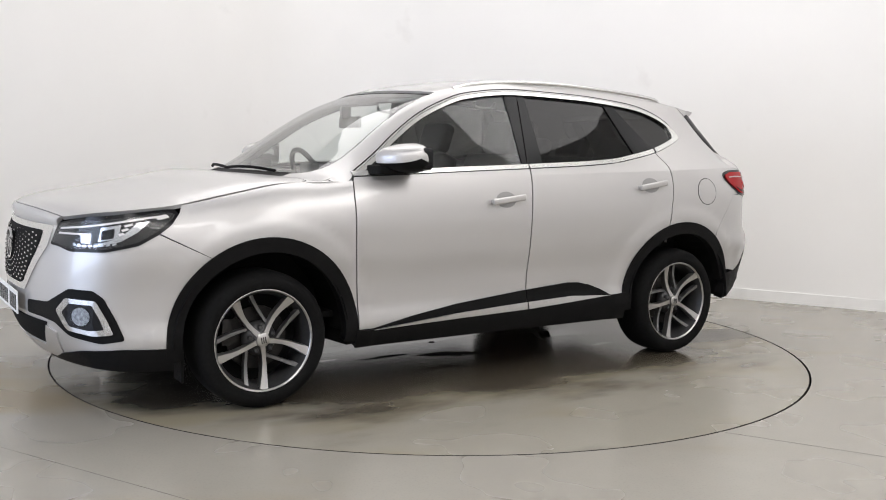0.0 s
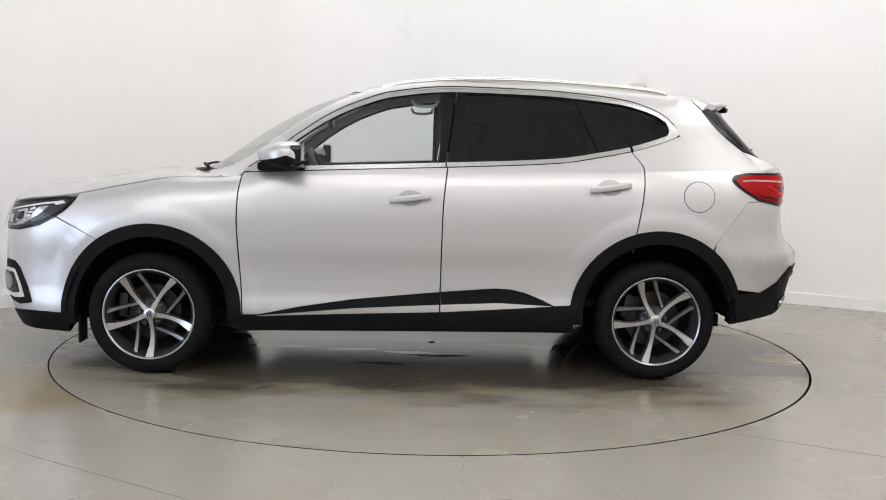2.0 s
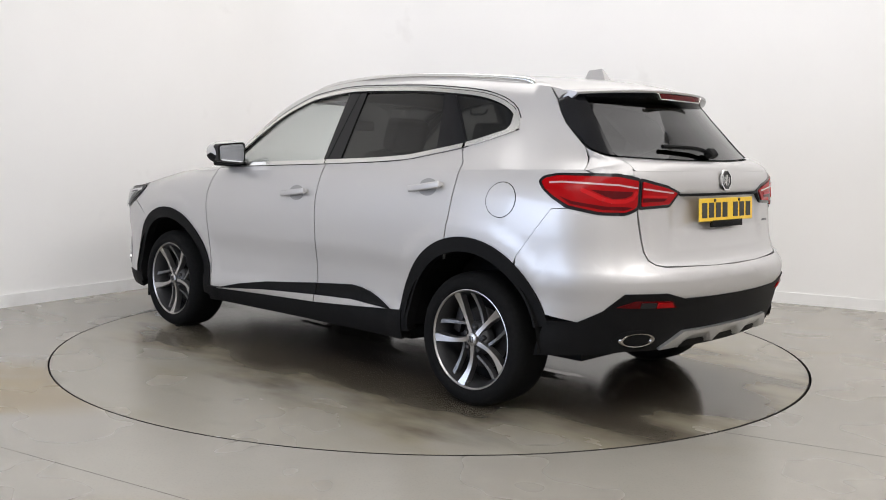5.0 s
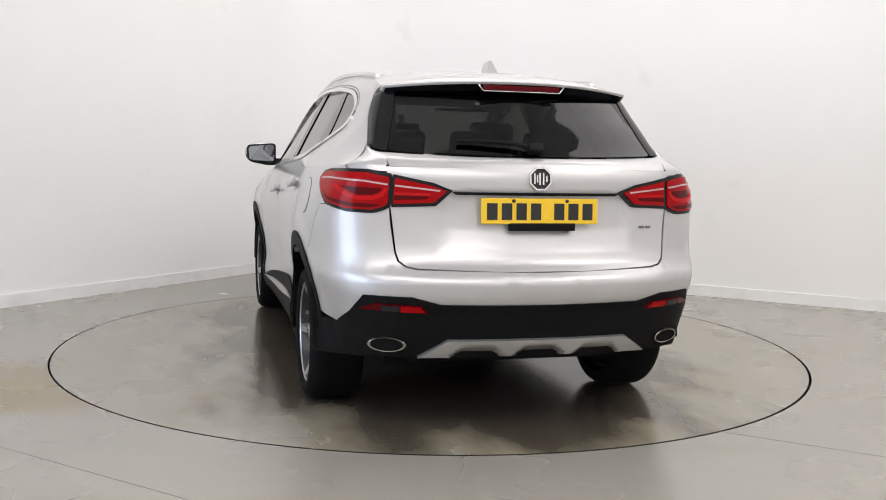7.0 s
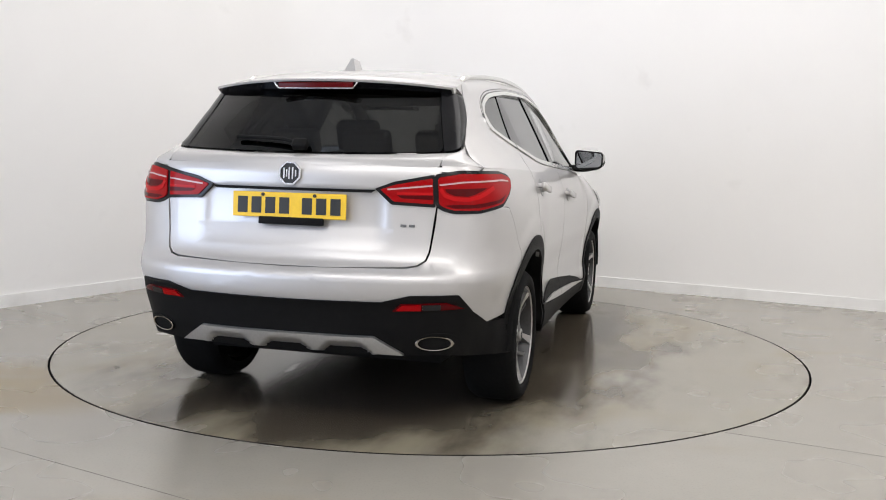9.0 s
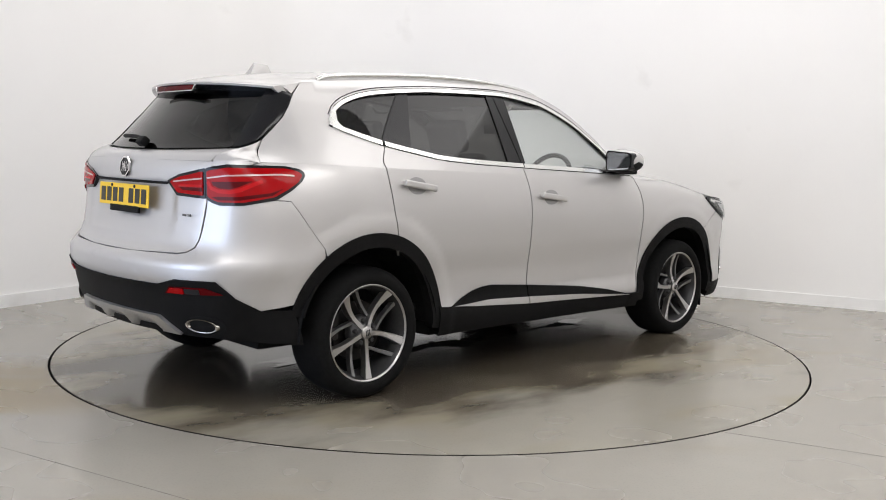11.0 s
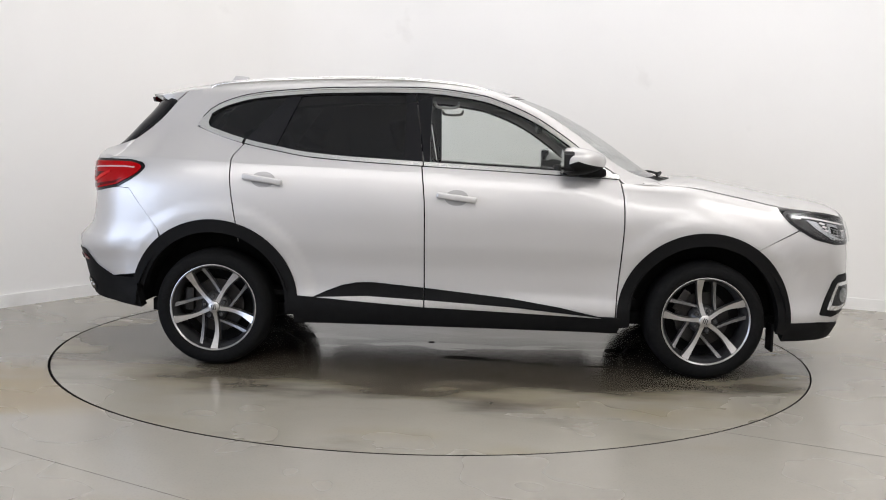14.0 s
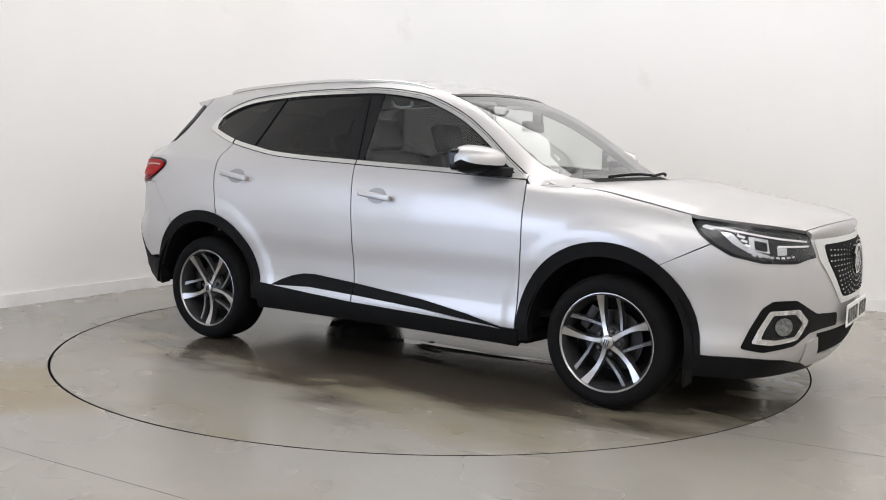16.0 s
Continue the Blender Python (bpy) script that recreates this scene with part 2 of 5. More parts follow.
# ---- the room ----
CORNER = Vector((-1.124, 4.169))
D_LEFT, D_RIGHT = Vector((-0.535, -0.845)).normalized(), Vector((0.881, -0.473)).normalized()
FILLET = 1.15
half = math.acos(D_LEFT.dot(D_RIGHT)) / 2
tangent = FILLET / math.tan(half)
centre = CORNER + (D_LEFT + D_RIGHT).normalized() * (FILLET / math.sin(half))
P_L, P_R = CORNER + D_LEFT * tangent, CORNER + D_RIGHT * tangent
END_L, END_R = CORNER + D_LEFT * 8.3, CORNER + D_RIGHT * 10.0
END_B, END_F = Vector((1.80, -9.85)), Vector((-4.80, -6.29))
HIGH = 5.2
a0 = math.atan2(P_L.y - centre.y, P_L.x - centre.x)
a1 = math.atan2(P_R.y - centre.y, P_R.x - centre.x)
a0 = a0 + 2 * math.pi if a0 < 0 else a0
arc = [(centre.x + FILLET * math.cos(a0 + (a1 - a0) * i / 24), centre.y + FILLET * math.sin(a0 + (a1 - a0) * i / 24)) for i in range(25)]
inner = [END_L[:]] + arc + [END_R[:]]


def offset_line(line, d):
    """The line moved d to its left."""
    out = []
    for i, p in enumerate(line):
        a, b = Vector(line[max(i - 1, 0)]), Vector(line[min(i + 1, len(line) - 1)])
        t = (b - a).normalized()
        out.append((p[0] - t.y * d, p[1] + t.x * d))
    return out


def strip(line, d0, d1, z0, z1):
    return prism(offset_line(line, d0) + offset_line(line, d1)[::-1], z0, z1)


def quad_strip(line, d0, d1, z0, z1):
    a, b = offset_line(line, d0), offset_line(line, d1)
    n = len(line)
    v = [(x, y, z) for z in (z0, z1) for q in (a, b) for x, y in q]
    f = []
    for i in range(n - 1):
        f += [(i, i + 1, 2 * n + i + 1, 2 * n + i), (n + i, n + i + 1, 3 * n + i + 1, 3 * n + i), (i, i + 1, n + i + 1, n + i), (2 * n + i, 2 * n + i + 1, 3 * n + i + 1, 3 * n + i)]
    f += [(0, n, 3 * n, 2 * n), (n - 1, 2 * n - 1, 4 * n - 1, 3 * n - 1)]
    return v, f


tagged(mesh_part("wall_back", *quad_strip(inner, 0.0, 0.2, 0, HIGH), WALL), "smooth white painted studio wall with a rounded corner", "wall", kind="structure")
tagged(mesh_part("baseboard", *quad_strip(inner, -0.014, -0.001, 0.0, 0.095), SKIRT), "white painted skirting board along the studio wall", "baseboard", kind="structure")


def plain_wall(name, a, b, label, mat=WALL_GREY):
    """A wall from a to b with its thickness outside."""
    return tagged(mesh_part(name, *quad_strip([a, b], 0.0, 0.2, 0, HIGH), mat, smooth=False), label, "wall", kind="structure")


# out of view; its white paint is chosen to bounce light onto the car
plain_wall("wall_right", END_R[:], END_B[:], "unseen plain wall, made white to bounce light", WALL)
# a wide daylight doorway cuts the corner between the front wall and the studio wall
plain_wall("wall_front", END_B[:], END_F[:], "plain pale grey wall beside the doorway")
tagged(mesh_part("wall_front_head", *quad_strip([END_F[:], END_L[:]], 0.0, 0.2, 3.0, HIGH), WALL_GREY, smooth=False), "grey wall over the doorway", "wall", kind="structure")
plan = [END_L[:], CORNER[:], END_R[:], END_B[:], END_F[:]]
tagged(mesh_part("ceiling", *prism([tuple(Vector(p) * 1.04) for p in plan], HIGH + 0.002, HIGH + 0.2), CEILING, smooth=False), "plain white ceiling", "ceiling", kind="structure")

TABLE_R, GAP = 2.265, 0.009
N = 160


def ring_floor():
    """The floor round the turntable pit, out to the walls."""
    v, f = [], []
    radii = [TABLE_R + GAP, 2.6, 3.4, 6, 14, 60, 400]
    for r in radii:
        v += [(r * math.cos(2 * math.pi * i / N), r * math.sin(2 * math.pi * i / N), 0.0) for i in range(N)]
    for k in range(len(radii) - 1):
        f += [(k * N + i, k * N + (i + 1) % N, (k + 1) * N + (i + 1) % N, (k + 1) * N + i) for i in range(N)]
    return v, f


tagged(mesh_part("floor", *ring_floor(), FLOOR, smooth=False), "sealed grey concrete floor with ochre stains", "floor", kind="structure")
tagged(mesh_part("turntable_pit", *lathe([(0.001, -0.058), (TABLE_R + GAP, -0.058), (TABLE_R + GAP, -0.0005)], N, "z"), GROOVE), "dark pit under the turntable", "pit", kind="structure")
turntable = new("turntable")
tagged(turntable, "round grey concrete turntable flush in the floor, damp and painted with shade under the car", "turntable")


def off_axis(vf):
    """The disc runs a few millimetres out of true, so that its gap opens on one side."""
    return [(x + 0.003, y + 0.001, z) for x, y, z in vf[0]], vf[1]


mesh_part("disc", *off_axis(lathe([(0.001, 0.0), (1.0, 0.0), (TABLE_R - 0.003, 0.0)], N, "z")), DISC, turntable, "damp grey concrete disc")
mesh_part("disc_rim", *off_axis(lathe([(TABLE_R - 0.003, 0.0), (TABLE_R, -0.003), (TABLE_R, -0.05), (0.5, -0.05)], N, "z")), GROOVE, turntable, "dark steel rim of the disc")
mesh_part("centre_bolt", *lathe([(0.0005, 0.003), (0.018, 0.003), (0.022, 0.0)], 20, "z"), GROOVE, turntable, "small dark bolt on the turntable's axis")

# unseen soft lamps, added and balanced to light the walls and the car's flanks
for px, py, sx_, sy_, watts in ((-1.15, 1.15, 2.6, 3.0, 64), (1.4, 0.95, 2.6, 2.6, 62), (4.1, -0.1, 2.6, 3.0, 50), (4.1, -3.6, 2.4, 2.6, 108), (-2.1, -5.9, 4.0, 2.4, 124), (1.2, -7.1, 3.8, 2.4, 146)):
    tagged(area_lamp("unseen_ceiling_lamp", (px, py, HIGH - 0.05), (px, py + 0.001, 0), sx_, sy_, watts, (1.0, 0.974, 0.968)), "unseen soft lamp under the ceiling, added to light the room and car", "lamp")
pd = (END_L + END_F) / 2
u_door = (END_L - END_F).normalized()
area_lamp("daylight", (pd.x, pd.y, 1.55), (pd.x + u_door.y, pd.y - u_door.x, 1.50), 3.3, 2.8, 140, (0.66, 0.76, 1.0))

# ---- the car: its surfaces ----
# car space: x ahead, y to its left, z up, origin on the ground midway between the axles
HUB_F, HUB_R, HUB_Z = 1.36, -1.36, 0.325
ARCH_F, ARCH_R = (1.345, 0.340), (-1.355, 0.350)
R_OUT, R_IN = 0.472, 0.402
PLAN = [(-2.27, 0), (-2.255, 0.30), (-2.19, 0.605), (-2.045, 0.805), (-1.79, 0.897), (-1.36, 0.925), (-0.8, 0.908), (0, 0.90), (0.8, 0.91), (1.36, 0.925),
        (1.70, 0.912), (1.95, 0.878), (2.105, 0.778), (2.205, 0.62), (2.28, 0.32), (2.305, 0)]
plan_pts = spline([(x, y, 0) for x, y in [(PLAN[1][0], -PLAN[1][1])] + PLAN + [(PLAN[-2][0], -PLAN[-2][1])]], 16)[16:-16]
plan_s = [0.0]
for p, q in zip(plan_pts, plan_pts[1:]):
    plan_s.append(plan_s[-1] + (q - p).length)
mid_s = plan_s[7 * 16]
plan_s = np.array(plan_s) - mid_s
plan_x, plan_y = np.array([p.x for p in plan_pts]), np.array([p.y for p in plan_pts])
S_REAR, S_FRONT = float(plan_s[0]), float(plan_s[-1])


def s_of_x(x):
    return float(np.interp(x, plan_x, plan_s))


def sx(x):
    return s_of_x(x)


def s_rear(y):
    return float(np.interp(y, plan_y[:80], plan_s[:80]))


def s_front(y):
    return float(np.interp(-y, -plan_y[144:], plan_s[144:]))


shoulder = smooth_table([S_REAR, -2.4, -1.8, -1.2, -0.2, 0.9, 1.2, 1.5, 1.77, 2.05, 2.4, S_FRONT],
                        [1.155, 1.16, 1.15, 1.13, 1.10, 1.065, 1.055, 1.003, 0.949, 0.916, 0.875, 0.868])
rear_in = smooth_table([0.2, 0.32, 0.45, 0.56, 0.63, 0.685, 0.73, 0.76, 0.85, 1.0, 1.1, 1.2], [0.16, 0.09, 0.03, 0.0, -0.028, -0.03, 0.012, 0.045, 0.075, 0.09, 0.09, 0.13])
front_in = smooth_table([0.18, 0.25, 0.35, 0.45, 0.55, 0.65, 0.75, 0.85, 0.95], [0.17, 0.09, 0.03, 0.003, 0.003, 0.006, 0.016, 0.045, 0.09])
side_in = smooth_table([0.2, 0.28, 0.36, 0.46, 0.56, 0.72, 0.88, 1.3], [0.07, 0.035, 0.022, 0.034, 0.03, 0.008, 0.0, 0.0])
shoulder_in = smooth_table([S_REAR, -2.0, -1.5, -0.8, 0.6, 1.1, 1.7, 2.1, S_FRONT], [0.03, 0.08, 0.055, 0.045, 0.045, 0.10, 0.078, 0.045, 0.03])


def lower(s, z):
    """The body below the shoulder: s runs round the plan from the tail's middle to the nose, s = x amidships."""
    x, y = float(np.interp(s, plan_s, plan_x)), float(np.interp(s, plan_s, plan_y))
    e = 0.012
    tx = float(np.interp(s + e, plan_s, plan_x)) - float(np.interp(s - e, plan_s, plan_x))
    ty = float(np.interp(s + e, plan_s, plan_y)) - float(np.interp(s - e, plan_s, plan_y))
    k = math.hypot(tx, ty) or 1
    nx, ny = -ty / k, tx / k
    d = max(0.0, 1 - (shoulder(s) - z) / 0.26)
    a = side_in(z) + shoulder_in(s) * d ** 2.5
    b = front_in(z) if x > 0 else rear_in(z)
    # the rear bumper's corner stands proud of the flank
    a -= 0.030 * math.exp(-((z - 0.66) / 0.09) ** 2) * min(1.0, max(0.0, (-1.70 - x) / 0.28))
    # the lower bumper tucks in towards the ground
    a += 0.075 * min(1.0, max(0.0, (0.54 - z) / 0.2)) ** 1.3 * min(1.0, max(0.0, (-1.78 - x) / 0.25))
    # flared lips round the wheel arches
    r = min(math.hypot(x - ARCH_F[0], z - ARCH_F[1]), math.hypot(x - ARCH_R[0], z - ARCH_R[1]))
    k = min(1.0, max(0.0, (R_OUT + 0.115 - r) / 0.075))
    a -= 0.008 * k * k * (3 - 2 * k)
    return Vector((x - math.copysign(nx * nx, x) * b, y - ny * ny * a, z))


def lower_rear(y, z):
    p = lower(s_rear(abs(y)), z)
    return Vector((p.x, math.copysign(p.y, y), z))


def lower_front(y, z):
    p = lower(s_front(abs(y)), z)
    return Vector((p.x, math.copysign(p.y, y), z))


edge_z = smooth_table([-2.02, -1.95, -1.8, -1.66, -1.5, -1.34, -1.0, -0.7, -0.26, 0.098, 0.257, 0.416, 0.572, 0.731, 0.865, 0.95, 1.02],
                      [1.17, 1.225, 1.385, 1.515, 1.545, 1.56, 1.588, 1.60, 1.605, 1.57, 1.525, 1.455, 1.358, 1.24, 1.135, 1.085, 1.065])
edge_y = smooth_table([-2.02, -1.95, -1.66, -1.4, -1.0, -0.26, 0.1, 0.257, 0.416, 0.572, 0.731, 0.865, 1.02],
                      [0.69, 0.665, 0.592, 0.585, 0.592, 0.60, 0.615, 0.63, 0.652, 0.68, 0.715, 0.75, 0.79])
waist = smooth_table([-2.0, -1.5, -0.8, 1.0], [0.03, 0.025, 0.0, -0.006])


def upper(x, z):
    """The cabin's side between shoulder and roof edge."""
    zs, zr = shoulder(x), max(edge_z(x), shoulder(x) + 0.02)
    v = (z - zs) / (zr - zs)
    yb = lower(s_of_x(x), zs).y
    return Vector((x, yb + (edge_y(x) - yb) * v - waist(x) * math.sin(math.pi * min(max(v, 0), 1)), z))


bow = smooth_table([-2.02, -1.66, -1.2, 0.0, 0.25, 0.95], [-0.13, -0.17, -0.10, 0.05, 0.11, 0.26])
crown = smooth_table([-2.02, -1.75, -1.6, -1.2, -0.3, 0.1, 0.3, 0.6, 0.95], [-0.02, 0.0, 0.035, 0.05, 0.045, 0.030, 0.026, 0.028, 0.012])


def top(x, u):
    """Windscreen, roof and rear screen: x at the edge, u from -1 to 1 across."""
    k = 1 - u * u
    return Vector((x + bow(x) * k, edge_y(x) * u, edge_z(x) + crown(x) * (1 - abs(u) ** 2.4)))


hood_xs = [0.9, 1.2, 1.5, 1.72]
hood_y = smooth_table(hood_xs + [1.95, 2.08, 2.165], [lower(s_of_x(x), shoulder(s_of_x(x))).y - 0.003 for x in hood_xs] + [0.775, 0.675, 0.555])
hood_bow = smooth_table([0.9, 1.2, 1.6, 2.08, 2.165], [0.34, 0.20, 0.13, 0.12, 0.095])
hood_crown = smooth_table([0.9, 1.3, 1.7, 2.05, 2.165], [0.022, 0.045, 0.055, 0.045, 0.034])


def hood(x, u):
    k = 1 - u * u
    return Vector((x + hood_bow(x) * k, hood_y(x) * u, shoulder(s_of_x(x)) - 0.001 + 0.005 * min(1.0, max(0.0, (x - 1.15) / 0.2)) + hood_crown(x) * (1 - abs(u) ** 2.6)))


def raw_normal(f, a, b):
    e = 0.004
    n = (f(a + e, b) - f(a - e, b)).cross(f(a, b + e) - f(a, b - e))
    if f is lower:
        n.y *= min(1.0, max(0.0, (a - S_REAR) / 0.03), max(0.0, (S_FRONT - a) / 0.03))
    p = f(a, b)
    out = p - Vector((max(-1.7, min(1.7, p.x)) * 0.75, 0, 0.75))
    n = n.normalized() if n.length > 1e-12 else out.normalized()
    return n if n.dot(out) > 0 else -n


def surface_normal(f, a, b):
    """The surface's normal; the crease along the roof's edge and the screen pillars is rolled over."""
    n = raw_normal(f, a, b)
    if f is top and -1.55 < a < 1.1 and abs(b) > 0.86:
        w, m = (abs(b) - 0.86) / 0.14, Vector((1, math.copysign(1, b), 1))
    elif f is upper and -1.5 < a < 1.1 and b > edge_z(a) - 0.06:
        w, m = 1 - (edge_z(a) - b) / 0.06, Vector((1, 1, 1))
    elif f is hood and a < 1.7 and abs(b) > 0.80:
        r = (n + raw_normal(lower, s_of_x(a), shoulder(s_of_x(a)) - 0.006) * Vector((1, math.copysign(1, b), 1))).normalized()
        return n.lerp(r, (abs(b) - 0.80) / 0.20).normalized()
    elif f is side and 0.85 < a < 1.7 and b > shoulder(a) - 0.05:
        r = (n + raw_normal(hood, a, 0.98)).normalized()
        return n.lerp(r, min(1.0, 1 - (shoulder(a) - b) / 0.05)).normalized()
    else:
        return n
    r = (raw_normal(top, a, 0.99) + raw_normal(upper, a, edge_z(a) - 0.006)).normalized() * m
    return n.lerp(r, min(1.0, w)).normalized()


def panel(name, patches, mat, parent, sides=(1,), off=0.0, depth=0.018, step=0.045, label=""):
    """A curved plate with thickness: each patch is an outline on a surface; sides: 1 and/or -1 (mirrored)."""
    verts, faces, normals = [], [], []
    for outline, f in patches:
        bm = bmesh.new()
        face = bm.faces.new([bm.verts.new((p[0], p[1], 0)) for p in outline])
        face.normal_update()
        bmesh.ops.triangulate(bm, faces=[face])
        for ax in (0, 1):
            lo, hi = min(p[ax] for p in outline), max(p[ax] for p in outline)
            st = step[ax] if isinstance(step, tuple) else step
            n = int((hi - lo) / st)
            for i in range(1, n + 1):
                c = [0, 0, 0]
                no = [0, 0, 0]
                c[ax], no[ax] = lo + (hi - lo) * i / (n + 1), 1
                bmesh.ops.bisect_plane(bm, geom=bm.verts[:] + bm.edges[:] + bm.faces[:], plane_co=c, plane_no=no, dist=1e-6)
        bm.verts.index_update()
        P, Nn = [], []
        for v in bm.verts:
            n = surface_normal(f, v.co.x, v.co.y)
            P.append(f(v.co.x, v.co.y) + n * off)
            Nn.append(n)
        tris = [tuple(v.index for v in fc.verts) for fc in bm.faces]
        rim = [(e.verts[0].index, e.verts[1].index) for e in bm.edges if len(e.link_faces) == 1]
        bm.free()
        for sg in sides:
            k = len(verts)
            m = Vector((1, sg, 1))
            for p, n in zip(P, Nn):
                verts.append(p * m)
                normals.append(n * m)
            for t in tris:
                a, b, c = (verts[k + i] for i in t[:3])
                g = (b - a).cross(c - a)
                faces.append(tuple(k + i for i in (t if g.dot(normals[k + t[0]]) > 0 else t[::-1])))
            if depth:
                ring = {}
                for e in rim:
                    for i in e:
                        if i not in ring:
                            ring[i] = len(verts)
                            verts.extend((P[i] * m, (P[i] - Nn[i] * depth) * m))
                            normals.extend((Vector((0, 0, 0)), Vector((0, 0, 0))))
                for a, b in rim:
                    faces.append((ring[a], ring[b], ring[b] + 1, ring[a] + 1))
    me = bpy.data.meshes.new(name)
    me.from_pydata([tuple(v) for v in verts], [], faces)
    me.materials.append(mat)
    me.shade_smooth()
    me.normals_split_custom_set_from_vertices([tuple(n) for n in normals])
    ob = new(name, me)
    ob.parent = parent
    if label:
        tagged(ob, label)
    return ob


def band(path, width, closed=False):
    """The outline of a strip of the given width round a path, for open paths."""
    P = [Vector(p[:2]) for p in path]
    a, b = [], []
    for i, p in enumerate(P):
        t = (P[min(i + 1, len(P) - 1)] - P[max(i - 1, 0)]).normalized()
        n = Vector((-t.y, t.x)) * width / 2
        a.append(p + n)
        b.append(p - n)
    return a + b[::-1]


def arch(cx, cz, r, a0, a1, n=22):
    return [(cx + r * math.cos(radians(a0 + (a1 - a0) * i / n)), cz + r * math.sin(radians(a0 + (a1 - a0) * i / n))) for i in range(n + 1)]


OFF_X, OFF_Y = 0.1729, 0.0735
car = new("car")
tagged(car, "silver five-door SUV with black cladding, standing on the turntable", "car")

G = 0.0035
BOTH = (1, -1)

# window outline on the cabin side
win_top = smooth_table([-1.492, -1.452, -1.338, -1.177, -1.017, -0.704, -0.261, 0.098, 0.257, 0.416, 0.572, 0.731, 0.868],
                       [1.333, 1.398, 1.47, 1.514, 1.533, 1.555, 1.563, 1.526, 1.476, 1.404, 1.303, 1.183, 1.09])
win_bot = smooth_table([-1.492, -1.40, -1.214, -1.0, -0.834, -0.22, 0.265, 0.868], [1.333, 1.298, 1.242, 1.200, 1.173, 1.137, 1.116, 1.088])


def along(f, x0, x1, n=10, d=0.0):
    return [(x0 + (x1 - x0) * i / n, f(x0 + (x1 - x0) * i / n) + d) for i in range(n + 1)]


def opening(b0, t0, b1, t1, inset=0.022):
    """A window's outline: from x b0 to b1 along the belt, t0 to t1 along the top."""
    return along(win_bot, b0, b1, 12, inset) + along(win_top, t1, t0, 16, -inset)


def seam(points):
    f = smooth_table([p[1] for p in points], [p[0] for p in points])
    return lambda z: f(z)


front_seam = seam([(0.866, 0.28), (0.872, 0.45), (0.884, 0.62), (0.896, 0.85), (0.893, 0.97), (0.88, 1.06), (0.868, 1.10)])
mid_seam = seam([(-0.182, 0.26), (-0.186, 0.6), (-0.190, 0.9), (-0.20, 1.03), (-0.215, 1.15)])
rear_seam = seam([(-1.205, 0.70), (-1.213, 0.75), (-1.232, 0.86), (-1.252, 0.98), (-1.262, 1.08), (-1.262, 1.155), (-1.225, 1.21), (-1.20, 1.25)])


def edge(f, z0, z1, d, n=10):
    return [(f(z0 + (z1 - z0) * i / n) + d, z0 + (z1 - z0) * i / n) for i in range(n + 1)]


SILL = 0.335
zf = lambda x: shoulder(s_of_x(x))
# front doors
xa, xb = mid_seam(1.09) + G, front_seam(1.065) - G
FRONT_DOOR = [(edge(mid_seam, zf(xa), SILL, G) + edge(front_seam, SILL, zf(xb), -G) + along(zf, xb, xa, 8)[1:-1], lambda a, b: lower(s_of_x(a), b)),
              (along(zf, xa, xb, 10) + along(win_bot, 0.866, mid_seam(1.13) + G, 10, -0.004), upper)]
arch_r = [p for p in arch(*ARCH_R, R_OUT - 0.01, 75, -4) if p[0] > rear_seam(p[1]) + G]
REAR_DOOR = [(edge(rear_seam, zf(-1.25), arch_r[0][1] + 0.01, G) + arch_r + [(-0.88, SILL)] + edge(mid_seam, SILL, zf(-0.21), -G) + along(zf, -0.21 - G, -1.262 + G, 10)[1:-1],
              lambda a, b: lower(s_of_x(a), b)),
             (along(zf, -1.262 + G, mid_seam(1.1) - G, 10) + along(win_bot, mid_seam(1.13) - G, -1.205, 10, -0.004) + edge(rear_seam, 1.235, 1.135, G, 5), upper)]
side = lambda a, b: lower(s_of_x(a), b)
